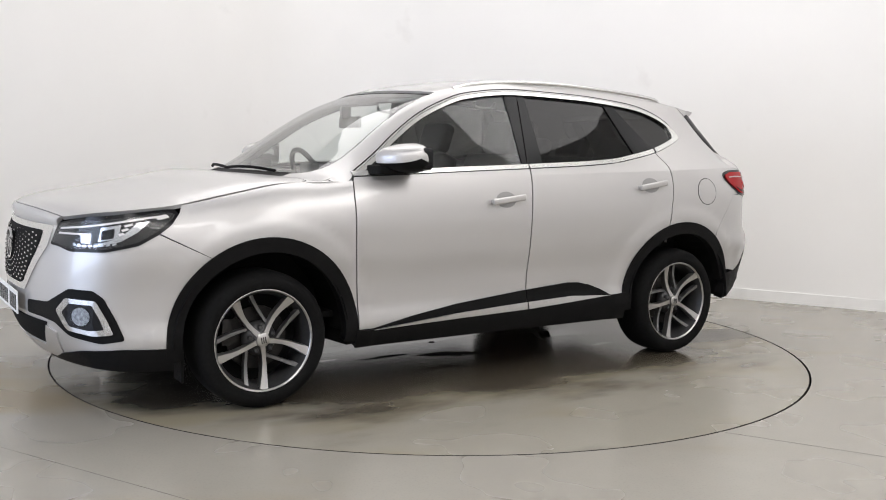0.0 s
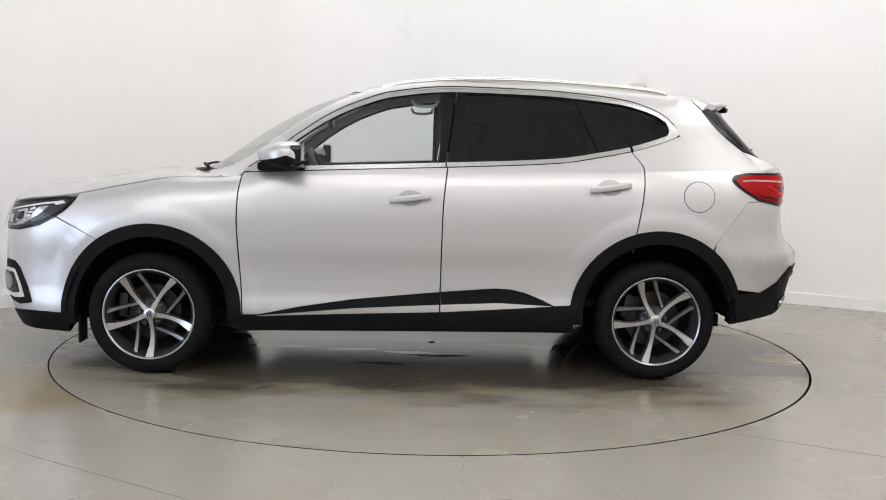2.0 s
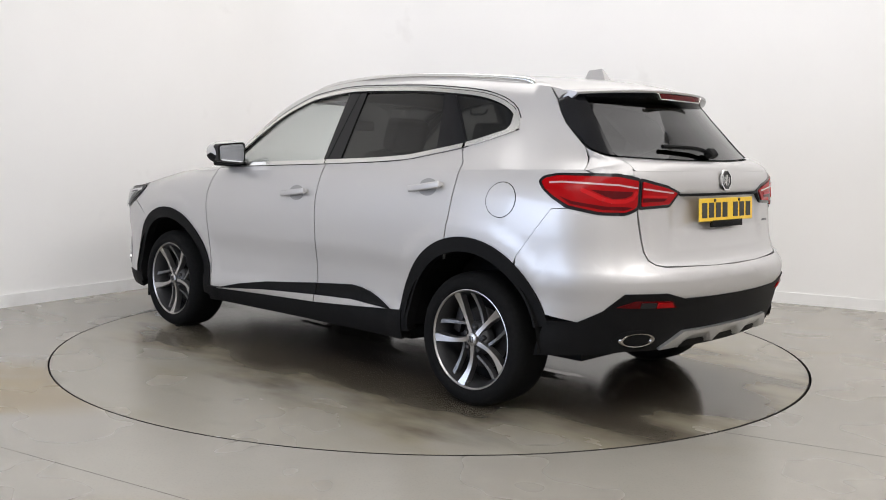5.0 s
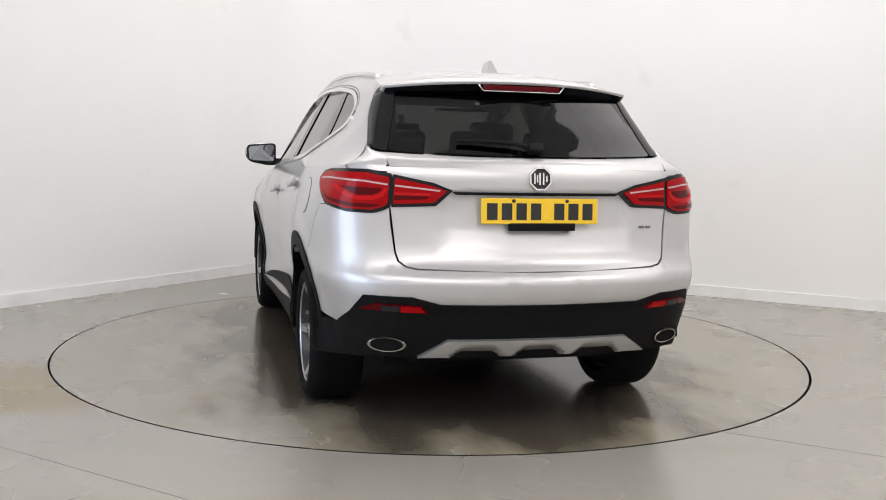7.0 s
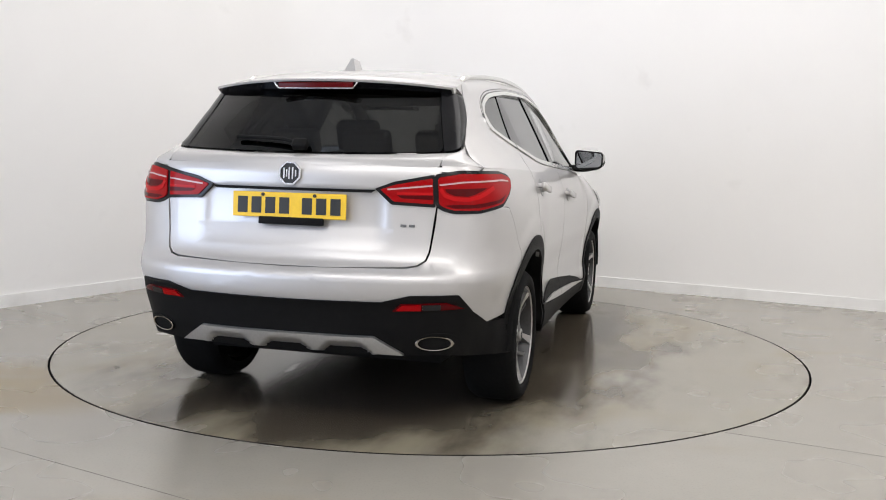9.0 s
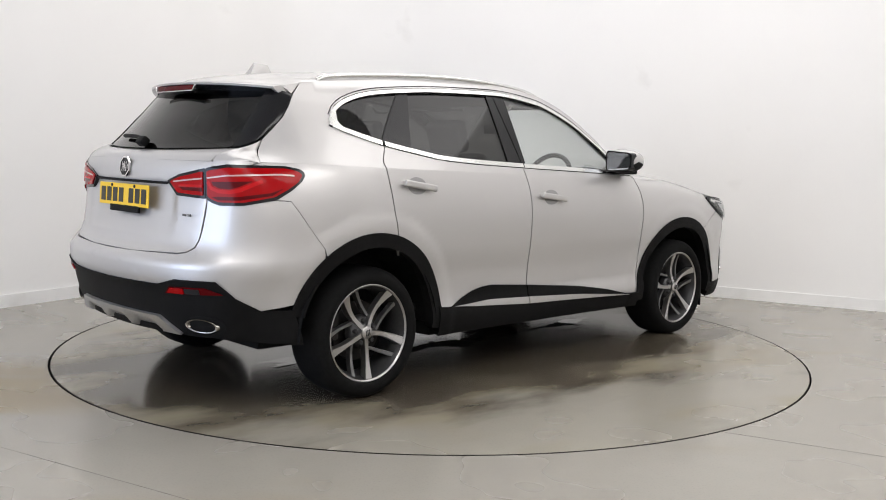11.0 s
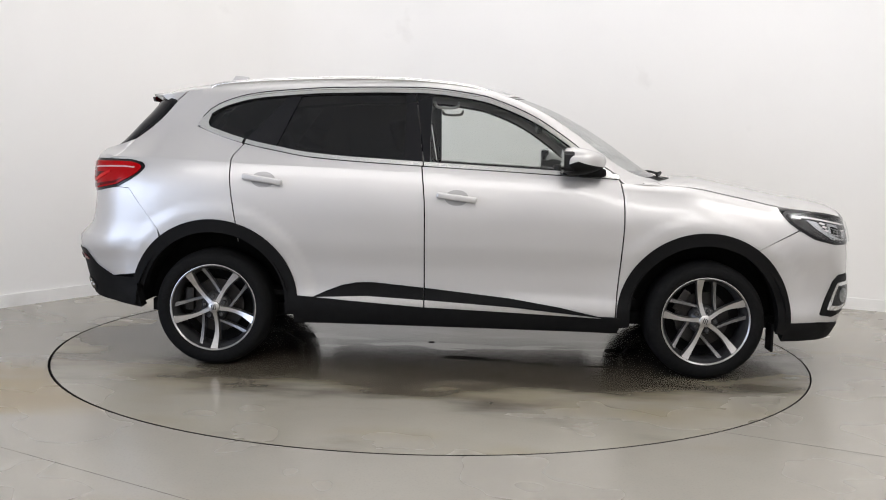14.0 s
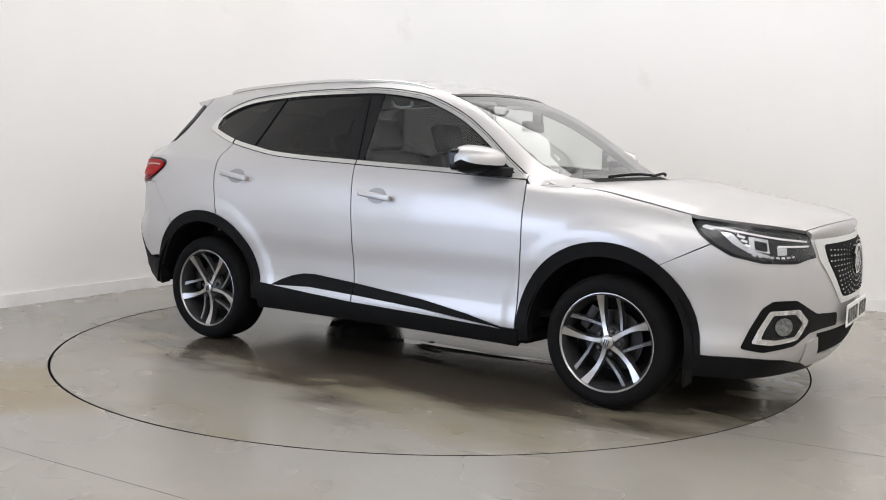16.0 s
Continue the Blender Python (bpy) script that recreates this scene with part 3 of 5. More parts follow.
for sg in BOTH:
    fd = panel("front_door", FRONT_DOOR, PAINT, car, (sg,), label="silver front door with chrome belt trim")
    rd = panel("rear_door", REAR_DOOR, PAINT, car, (sg,), step=0.026, label="silver rear door with chrome belt trim")
    # front wing
    sh = lambda s: shoulder(s)
    wing = edge(front_seam, zf(0.88), 0.30, G) + [p for p in arch(*ARCH_F, R_OUT - 0.01, 184, 55.3)]
    wing += [(1.838, 0.838), (1.785, 0.874), (1.742, 0.925)] + along(zf, 1.73, front_seam(1.06) + G, 14, 0.0)
    panel("front_wing", [(wing, side)], PAINT, car, (sg,), step=0.026, label="silver front wing")
    # cabin side frame with the rear quarter panel
    frame_out = along(edge_z, 1.0, -1.574, 40) + [(-1.634, 1.472), (-1.674, 1.415), (-1.718, 1.363), (-1.78, 1.308), (-1.847, 1.256), (-1.89, 1.205), (-1.928, zf(-1.928))] + along(zf, -1.928, -1.262 - G, 10)[1:] + edge(rear_seam, 1.135, 1.235, -G, 5)
    frame_out += along(win_bot, -1.215, -1.492, 8, -0.004) + along(win_top, -1.492, 0.868, 30, 0.004)[1:] + [(0.885, 1.075), (0.90, zf(0.9)), (0.98, zf(0.98))]
    quarter = edge(rear_seam, zf(-1.25), 0.70, -G) + [p for p in arch(*ARCH_R, R_OUT - 0.01, 73, 128)] + [(-1.66, 0.762), (sx(-1.83), 0.982), (sx(-2.0), 0.995), (s_rear(0.637), 0.995)]
    quarter += [(s_rear(0.667), 1.128), (s_rear(0.75), 1.132), (sx(-1.99), 1.136), (sx(-1.935), shoulder(sx(-1.935)))] + along(shoulder, sx(-1.93), -1.262 - G, 12)
    panel("quarter_panel", [(frame_out, upper), (quarter, lower)], PAINT, car, (sg,), step=0.030, label="silver roof pillar and rear quarter panel")
    # windows
    panel("front_window", [(opening(-0.17, -0.17, 0.80, 0.76), upper)], GLASS, fd, (sg,), off=-0.012, depth=0.004, label="clear side window")
    panel("rear_window", [(opening(-1.03, -0.915, -0.315, -0.315), upper)], PRIVACY, rd, (sg,), off=-0.012, depth=0.004, label="dark privacy glass")
    panel("quarter_window", [(opening(-1.43, -1.41, -1.2105, -0.9955), upper)], PRIVACY, car, (sg,), off=-0.010, depth=0.004, label="dark privacy glass")
    panel("door_pillar_trim", [(opening(-0.20, -0.258, -0.17, -0.17), upper)], GLOSS, fd, (sg,), off=-0.006, depth=0.02, label="black pillar trim")
    panel("door_pillar_trim", [(opening(-0.315, -0.315, -0.207, -0.265), upper)], GLOSS, rd, (sg,), off=-0.006, depth=0.02, label="black pillar trim")
    panel("door_pillar_trim", [(opening(-1.2075, -0.9925, -1.03, -0.915), upper)], GLOSS, rd, (sg,), off=-0.006, depth=0.02, label="black pillar trim")
    # rubber seals, then chrome, round the windows
    panel("window_seal", [(band(along(win_bot, -1.20, 0.868, 40, 0.004), 0.034), upper), (band(along(win_bot, -1.205, -1.48, 8, 0.004), 0.034), upper), (band(along(win_top, -1.488, 0.862, 60, -0.006), 0.032), upper)],
          GLOSS, car, (sg,), off=-0.004, depth=0.004, label="black rubber window seal")
    panel("chrome_trim", [(band(along(win_bot, -0.20, 0.868, 24, 0.010), 0.022), upper)], SATIN, fd, (sg,), off=0.006, label="bright chrome belt trim")
    panel("chrome_trim", [(band(along(win_bot, -1.20, -0.208, 24, 0.010), 0.022), upper)], SATIN, rd, (sg,), off=0.006, label="bright chrome belt trim")
    panel("chrome_trim", [(band(along(win_bot, -1.215, -1.47, 8, 0.010), 0.024), upper), (band(along(win_top, -1.478, 0.84, 60, -0.012), 0.018), upper), (rounded([(-1.489, 1.333), (-1.455, 1.385), (-1.42, 1.40), (-1.432, 1.352), (-1.41, 1.312)], 0.006), upper)], SATIN, car, (sg,), off=0.006,
          label="bright chrome trim over the windows")
    panel("frame_gap", [(band(along(win_top, -1.47, 0.868, 60, 0.013), 0.0045), upper)], GLOSS, car, (sg,), off=0.0012, depth=0.002, label="thin dark gap over the door frames")
    # cladding
    sill_clad = [(-0.905, 0.262), (0.885, 0.250), (0.885, 0.335), (0.80, 0.333), (0.30, 0.352), (-0.18, 0.366), (-0.60, 0.385), (-0.80, 0.402), (-0.905, 0.41)]
    panel("sill_cladding", [(sill_clad, side)], PLASTIC, car, (sg,), off=0.014, depth=0.05, label="black plastic sill cladding")
    acc = [(-0.80, 0.402), (-0.72, 0.440), (-0.64, 0.471), (-0.56, 0.488), (-0.48, 0.492), (-0.18, 0.467), (0.28, 0.422), (0.56, 0.380), (0.80, 0.330), (0.3, 0.352), (-0.18, 0.37)]
    for who, lo, hi in ((fd, -0.18, 0.8), (rd, -0.80, -0.188)):
        pick = acc[5:] if who is fd else acc[:5] + [(-0.188, 0.4675), (-0.188, 0.37)]
        panel("door_cladding", [(pick, side)], PLASTIC, who, (sg,), off=0.010, depth=0.03, label="black plastic door moulding")
        strip_f = [(-0.18, 0.398), (0.3, 0.372), (0.79, 0.331), (0.3, 0.348), (-0.18, 0.362)] if who is fd else [(-0.79, 0.400), (-0.5, 0.412), (-0.188, 0.398), (-0.188, 0.362), (-0.5, 0.380)]
        panel("door_strip", [(strip_f, side)], SKID_TRIM, who, (sg,), off=0.020, depth=0.02, label="satin silver strip along the door's foot")
    for (ax, az), lo, hi, nm in ((ARCH_F, 188, -10, "front"), (ARCH_R, 167, -6, "rear")):
        ring = arch(ax, az, R_OUT, lo, hi, 40) + arch(ax, az, R_IN, hi, lo, 40)
        panel("arch_cladding", [(ring, side)], PLASTIC, car, (sg,), off=0.007, depth=0.055, step=0.05, label="black plastic wheel arch cladding")

# roof, screens, bonnet
def sheet(x0, x1, u0=-1.0, u1=1.0):
    return [(x0, u0), (x1, u0), (x1, u1), (x0, u1)]


panel("roof", [(sheet(-1.66, 0.24), top)], PAINT, car, step=(0.08, 0.1), label="silver roof")
CORNER_U = [(0.74, 0.925), (0.82, 0.905), (0.885, 0.865), (0.925, 0.81), (0.945, 0.74)]
screen = [(0.262, -0.93)] + [(x, -u) for x, u in CORNER_U] + [(0.952, 0.0)] + CORNER_U[::-1] + [(0.262, 0.93)]
panel("windscreen", [(screen, top)], GLASS, car, off=-0.006, depth=0.005, step=(0.06, 0.1), label="clear windscreen")
panel("windscreen_seal", [(band([(0.27, 0.925)] + [(x, u - 0.004) for x, u in CORNER_U], 0.016), top), (band([(0.27, -0.925)] + [(x, 0.004 - u) for x, u in CORNER_U], 0.016), top), (band([(0.262, -0.92), (0.262, 0.0), (0.262, 0.92)], 0.014), top)],
      GLOSS, car, off=-0.004, depth=0.003, step=(0.06, 0.08), label="black rubber windscreen seal")
KINK = [(0.985, 0.765), (1.00, 0.80), (1.03, 0.86), (1.075, 0.935), (1.12, 0.972), (1.18, 0.990)]
for sg in BOTH:
    panel("screen_pillar", [([(0.243, 0.925)] + CORNER_U + [(0.952, 0.70), (1.06, 0.70), (1.06, 1.0), (0.243, 1.0)], top)], PAINT, car, (sg,), step=(0.04, 0.04), label="silver windscreen pillar")
    panel("wing_top", [([(0.955, 0.70), (0.975, 0.765)] + [(x - 0.006, u + 0.006) for x, u in KINK[1:]] + [(1.18, 1.0), (0.865, 1.0), (0.865, 0.92), (0.93, 0.8)], hood)], PAINT, car, (sg,), step=(0.04, 0.04), label="silver upper corner of the front wing")
panel("bonnet", [([(x, -u) for x, u in KINK] + [(1.77, -0.992), (2.165, -0.985), (2.165, 0.985), (1.77, 0.992)] + KINK[::-1] + [(0.975, 0.0)], hood)], PAINT, car, step=(0.06, 0.1), label="silver bonnet")


def nose_cap(q, u):
    """The strip between the bonnet's front edge and the grille."""
    return hood(2.170, u * 0.98).lerp(lower_front(0.535 * u, 0.853), q) + Vector((0.012, 0, 0.008)) * math.sin(math.pi * q)


panel("nose_cap", [([(0.03, -1), (1, -1), (1, 1), (0.03, 1)], nose_cap)], PAINT, car, step=(0.2, 0.1), label="silver strip above the grille")

# tail
TG = [(-0.609, 0.800), (-0.598, 0.766), (-0.572, 0.746), (-0.53, 0.738), (-0.2, 0.727), (0.2, 0.727), (0.53, 0.738), (0.572, 0.746), (0.598, 0.766), (0.609, 0.800), (0.622, 0.93), (0.632, 1.0), (0.66, 1.152), (0, 1.154), (-0.66, 1.152), (-0.632, 1.0), (-0.622, 0.93)]
def gate(y, z):
    """The tailgate's skin, stepped in round the number plate."""
    p = lower_rear(y, z)
    k = min(1, max(0, (1.056 - z) / 0.008)) * min(1, max(0, (z - 0.80) / 0.10)) * min(1, max(0, (0.46 - abs(y)) / 0.07))
    return p + Vector((0.020 * k, 0, 0))


def deck(q, u):
    """The strip between the rear screen's foot and the tailgate's upper edge."""
    return top(-1.963, u * 0.985).lerp(lower_rear(0.662 * u, 1.1535), q) + Vector((-0.012, 0, 0.008)) * math.sin(math.pi * q)


tailgate = panel("tailgate", [(TG, gate), ([(0.02, -0.975), (1, -0.975), (1, 0.975), (0.02, 0.975)], deck)], PAINT, car, step=(0.05, 0.016), label="silver tailgate")
GATE_LOW = [(sx(-1.942), shoulder(sx(-1.942))), (sx(-1.995), 1.141), (s_rear(0.75), 1.137), (s_rear(0.6575), 1.133)] + along(shoulder, s_rear(0.661), sx(-1.95), 8)


def rounded_corner(name, f, start, seam, mat, sg, label, foot=None, rows=14, cols=10, depth=0.014):
    """A plate that rolls smoothly from a point of f round the tail's corner to a seam on the side."""
    seam = [Vector(p) for p in spline(seam, 6)]
    grid = []
    for i in range(rows + 1):
        k = i / rows
        a, u = start(k)
        p0 = f(a, u)
        p2 = seam[0].lerp(seam[0], 0) if k == 0 else seam[min(len(seam) - 1, int(round(k * (len(seam) - 1))))]
        g = (f(a, u) - f(a, u - 0.03)).normalized()
        p1 = p0 + g * (p2 - p0).length * 0.55
        row = [p0 * (1 - v) ** 2 + p1 * 2 * v * (1 - v) + p2 * v * v for v in (j / cols for j in range(cols + 1))]
        grid.append(row)
    if foot:
        shift = [foot(j / cols) - grid[-1][j] for j in range(cols + 1)]
        for i, row in enumerate(grid):
            grid[i] = [p + d * (i / rows) ** 2 for p, d in zip(row, shift)]
    v, fc, w = [], [], cols + 1
    for row in grid:
        v += row
    n = len(v)
    v += [p + Vector((0.8, -0.6, 0)) * depth for p in v]
    for i in range(rows):
        for j in range(cols):
            q = (i * w + j, i * w + j + 1, (i + 1) * w + j + 1, (i + 1) * w + j)
            fc += [q, tuple(n + x for x in q[::-1])]
    rim = [j for j in range(cols + 1)] + [i * w + cols for i in range(1, rows + 1)] + [rows * w + j for j in range(cols - 1, -1, -1)] + [i * w for i in range(rows - 1, 0, -1)]
    fc += [(a, b, b + n, a + n) for a, b in zip(rim, rim[1:] + rim[:1])]
    return mesh_part(name, [p * Vector((1, sg, 1)) for p in v], fc, mat, tailgate, label, angle=50)


def shoulder_foot(v):
    a, b = s_rear(0.655), sx(-1.942)
    s = a + (b - a) * v
    return lower(s, shoulder(s))


seam_low = [upper(-1.853, 1.252), upper(-1.878, 1.226), upper(-1.905, 1.196), upper(-1.935, zf(-1.935)), lower(sx(-1.942), shoulder(sx(-1.942)))]
seam_high = [upper(-1.640, 1.470), upper(-1.680, 1.416), upper(-1.724, 1.364), upper(-1.784, 1.311), upper(-1.857, 1.259)]
for sg in BOTH:
    rounded_corner("tailgate_shoulder", deck, lambda k: (0.02 + 0.98 * k, 0.975), seam_low, PAINT, sg, "silver tailgate shoulder beside the rear screen", shoulder_foot)
    panel("tailgate_corner", [(GATE_LOW, lower)], PAINT, tailgate, (sg,), step=0.03, label="silver strip over the tail lamp")
    rounded_corner("tail_side_glass", top, lambda k: (-1.69 - 0.264 * k, 0.905 + 0.03 * k), seam_high, GLOSS, sg, "gloss black panel beside the rear screen")
    panel("spoiler_cheek", [([(-1.580, edge_z(-1.580)), (-1.62, edge_z(-1.62)), (-1.66, edge_z(-1.66)), (-1.678, edge_z(-1.678)), (-1.655, 1.496), (-1.641, 1.478)], upper)], PAINT, tailgate, (sg,), step=0.03, label="silver cheek of the roof spoiler")
panel("rear_screen", [(rounded([(-1.952, -0.93), (-1.70, -0.90), (-1.70, 0.90), (-1.952, 0.93)], 0.03), top)], PRIVACY, tailgate, off=-0.004, depth=0.005, step=(0.04, 0.1), label="dark rear screen")
zr_in = s_rear(0.615)
bumper = [(S_REAR, 0.722), (s_rear(0.53), 0.731), (s_rear(0.577), 0.740), (s_rear(0.606), 0.762), (s_rear(0.617), 0.799), (s_rear(0.632), 0.93), (s_rear(0.637), 0.99), (sx(-2.0), 0.99), (sx(-1.83), 0.979), (-1.66, 0.759)]
bumper += arch(*ARCH_R, R_OUT - 0.01, 130, 160, 8) + [(-1.95, 0.485), (s_rear(0.80), 0.545), (s_rear(0.74), 0.624), (s_rear(0.56), 0.624), (s_rear(0.44), 0.592), (S_REAR, 0.588)]
panel("rear_bumper", [(bumper, lower)], PAINT, car, BOTH, step=0.05, label="silver upper rear bumper")
clad = [(S_REAR, 0.588), (s_rear(0.44), 0.592), (s_rear(0.56), 0.624), (s_rear(0.74), 0.624), (s_rear(0.80), 0.545), (-1.95, 0.485), (-1.80, 0.48), (-1.76, 0.32), (s_rear(0.7), 0.36), (S_REAR, 0.35)]
panel("rear_bumper_cladding", [(clad, lower)], PLASTIC, car, BOTH, off=0.006, depth=0.06, step=0.05, label="black plastic lower rear bumper")

# nose
nose = [(S_FRONT, 0.853), (s_front(0.45), 0.853), (s_front(0.54), 0.853), (s_front(0.54), 0.78), (s_front(0.66), 0.756), (1.90, 0.803), (1.842, 0.832)]
nose += arch(*ARCH_F, R_OUT - 0.01, 55, 4, 14) + [(1.80, 0.315), (s_of_x(2.0), 0.322), (s_front(0.7), 0.305), (s_front(0.5), 0.262), (S_FRONT, 0.25)]
panel("front_bumper", [(nose, lower)], PAINT, car, BOTH, step=0.05, label="silver front bumper")

# dark core: inner skin, floor, wheel housings
inner_side = [(S_REAR, 0.36), (-1.80, 0.36)] + arch(*ARCH_R, R_IN + 0.02, 178, 2, 24) + [(-0.9, 0.27), (0.88, 0.27)] + arch(*ARCH_F, R_IN + 0.02, 184, -4, 24)
inner_side += [(1.85, 0.27), (S_FRONT, 0.27)] + [(S_FRONT - i * (S_FRONT - S_REAR) / 40, shoulder(S_FRONT - i * (S_FRONT - S_REAR) / 40) - 0.02) for i in range(41)]
panel("inner_body", [(inner_side, lower)], CAVITY, car, BOTH, off=-0.035, depth=0.0, step=0.1, label="dark inner body")
fl = [(-1.80, 0.58), (-1.77, 0.58), (-0.93, 0.6), (-0.9, 0.82), (0.9, 0.82), (0.93, 0.6), (1.77, 0.6), (1.9, 0.7), (2.15, 0.5)]
mesh_part("underbody", *prism(fl + [(x, -y) for x, y in fl[::-1]], 0.25, 0.32), CAVITY, car, "dark underbody", smooth=False)
for hx in (HUB_F, HUB_R):
    for sg in BOTH:
        v, f = [], []
        for i in range(21):
            t = math.pi * i / 20
            for y in (0.58, 0.905):
                v.append((hx + 0.43 * math.cos(t), sg * y, 0.33 + 0.43 * math.sin(t)))
        f = [(2 * i, 2 * i + 1, 2 * i + 3, 2 * i + 2) for i in range(20)] + [tuple(range(0, 42, 2))]
        mesh_part("wheel_housing", v, f, CAVITY, car, "dark wheel housing", smooth=False)


# wheels
def make_wheel():
    """A wheel at the origin, its face towards +y."""
    tyre_prof = [(0.238, -0.004), (0.250, 0.010), (0.272, 0.016), (0.298, 0.010), (0.312, -0.006), (0.321, -0.025), (0.325, -0.055), (0.325, -0.175), (0.321, -0.205), (0.30, -0.235), (0.25, -0.235)]
    hub = mesh_part("wheel", *lathe([(0.232, -0.21), (0.215, -0.15), (0.212, -0.06), (0.224, -0.02), (0.232, -0.004)], 64), ALLOY_DARK, None, "five double-spoke alloy wheel")
    tyre = mesh_part("tyre", *lathe(tyre_prof, 72), TYRE, hub, "black rubber tyre")
    mesh_part("rim_lip", *lathe([(0.229, -0.014), (0.233, -0.002), (0.239, 0.002), (0.243, 0.001), (0.245, -0.006)], 72), ALLOY, hub, "polished rim lip")
    mesh_part("brake_disc", *lathe([(0.002, -0.085), (0.075, -0.085), (0.08, -0.105), (0.150, -0.105), (0.152, -0.125), (0.002, -0.125)], 48), STEEL, hub, "steel brake disc")
    mesh_part("wheel_back", *lathe([(0.002, -0.16), (0.22, -0.16)], 48), CAVITY, hub, "dark back of the wheel")
    mesh_part("brake_caliper", *box(0.155, -0.10, 0.03, 0.05, 0.05, 0.13, 0.012, 2), STEEL, hub, "grey brake caliper")

    def blade(path, widths, top_y, drop, mat, label):
        v, f = [], []
        n = len(path)
        for i, p in enumerate(path):
            d = (path[min(i + 1, n - 1)] - path[max(i - 1, 0)]).normalized()
            q = Vector((-d.y, d.x)) * widths[i]
            for k, dy in ((-1.25, -drop), (-1, 0), (1, 0), (1.25, -drop)):
                e = p + q * k
                v.append((-e.x, top_y[i] + dy, e.y))
        for i in range(n - 1):
            for j in range(3):
                f.append((4 * i + j, 4 * i + j + 1, 4 * i + j + 5, 4 * i + j + 4))
        mesh_part("spoke", v, f, mat, hub, label, angle=50)

    for k in range(5):
        a = radians(131 + 72 * k)
        c, s_ = math.cos(a), math.sin(a)
        turn = lambda x, y: Vector((x * c - y * s_, x * s_ + y * c))
        n = 10
        ts = [i / (n - 1) for i in range(n)]
        main = [turn(0.026 + 0.206 * t, 0.010 * math.sin(math.pi * t * 1.1) - 0.004 * t) for t in ts]
        blade(main, [0.0125 - 0.004 * math.sin(math.pi * t) + 0.0085 * t * t for t in ts], [-0.024 - 0.012 * math.sin(math.pi * t) + 0.020 * t ** 2 for t in ts], 0.035, ALLOY, "polished spoke")
        off = [turn(0.045 + 0.172 * t, -0.070 - 0.016 * t) for t in ts]
        blade(off, [0.0065 + 0.004 * t * t for t in ts], [-0.050 - 0.008 * math.sin(math.pi * t) + 0.030 * t ** 2 for t in ts], 0.03, ALLOY_GREY, "grey painted spoke")
        la = radians(131 + 72 * k - 31)
        v, f = lathe([(0.0005, -0.026), (0.009, -0.026), (0.0135, -0.032), (0.0135, -0.055)], 10)
        mesh_part("wheel_nut", [(p[0] - 0.058 * math.cos(la), p[1], p[2] + 0.058 * math.sin(la)) for p in v], f, ALLOY_DARK, hub)
    mesh_part("hub_plate", *lathe([(0.03, -0.030), (0.070, -0.046), (0.082, -0.065), (0.082, -0.09)], 40), ALLOY_DARK, hub, "grey hub plate")
    cap = mesh_part("hub_cap", *lathe([(0.0005, -0.010), (0.027, -0.011), (0.032, -0.015), (0.034, -0.034)], 32), ALLOY, hub, "round silver hub cap with a raised emblem")
    for x in (-0.010, 0.0, 0.010):
        mesh_part("cap_bar", *box(x, -0.0095, 0, 0.005, 0.002, 0.030, 0.0, 1, pose(0, 0, 0, 0, 12, 0)), ALLOY_DARK, hub, smooth=False)
    return hub


first = make_wheel()
first.parent = car
first.matrix_basis = pose(HUB_F, 0.892, HUB_Z, 0, -3, 0)
for hx, sg, turn in ((HUB_R, 1, -16), (HUB_F, -1, -30), (HUB_R, -1, -2)):
    copy_thing(first, pose(hx, (0.892 if hx > 0 else 0.882) * sg, HUB_Z, 0, turn, 0 if sg > 0 else 180))

# ---- the car: lamps, trim and fittings ----
RED = material("red_lens", (0.30, 0.0015, 0.003), 0.12, spec=0.16)
RED_BRIGHT = material("bright_red_guide", (0.46, 0.006, 0.008), 0.16, spec=0.16)
RED_DARK = material("dark_red_lens", (0.075, 0.001, 0.002), 0.14, spec=0.16)
CLEAR_TRIM = material("clear_lamp_strip", (0.75, 0.72, 0.72), 0.15, coat=1.0)
ROSE_TRIM = material("rose_lamp_strip", (0.52, 0.36, 0.36), 0.2, coat=0.6)
YELLOW = material("plate_yellow", (0.78, 0.50, 0.02), 0.35, noise_scale=60, vary=0.04)
WHITE_PLATE = material("plate_white", (0.75, 0.75, 0.74), 0.35, noise_scale=60, vary=0.04)
INK = material("plate_black", (0.015, 0.015, 0.014), 0.4)
TIP = material("dulled_chrome", (0.36, 0.34, 0.31), 0.2, 1.0, noise_scale=60, vary=0.2)
MIRROR = material("mirror_glass", (0.30, 0.31, 0.33), 0.01, 1.0)
LAMP_GREY = material("lamp_bezel", (0.014, 0.014, 0.015), 0.35, spec=0.3)
FOG_GREY = material("fog_lamp_reflector", (0.20, 0.20, 0.205), 0.30, 0.8, noise_scale=70, vary=0.5)
COVER = tinted("lamp_cover", (0.95, 0.96, 0.96), 0.035, 5.0)
REFLECTOR = material("lamp_reflector", (0.50, 0.51, 0.53), 0.18, 1.0)
SKID = material("skid_silver", (0.50, 0.50, 0.50), 0.30, 0.85, noise_scale=80, vary=0.05)
sr, sf = s_rear, s_front


def lens(name, outline, f, mat, parent, sg, off, label="", step=0.04, depth=0.01):
    return panel(name, [(outline, f)], mat, parent, (sg,) if sg else (1,), off=off, depth=depth, step=step, label=label)


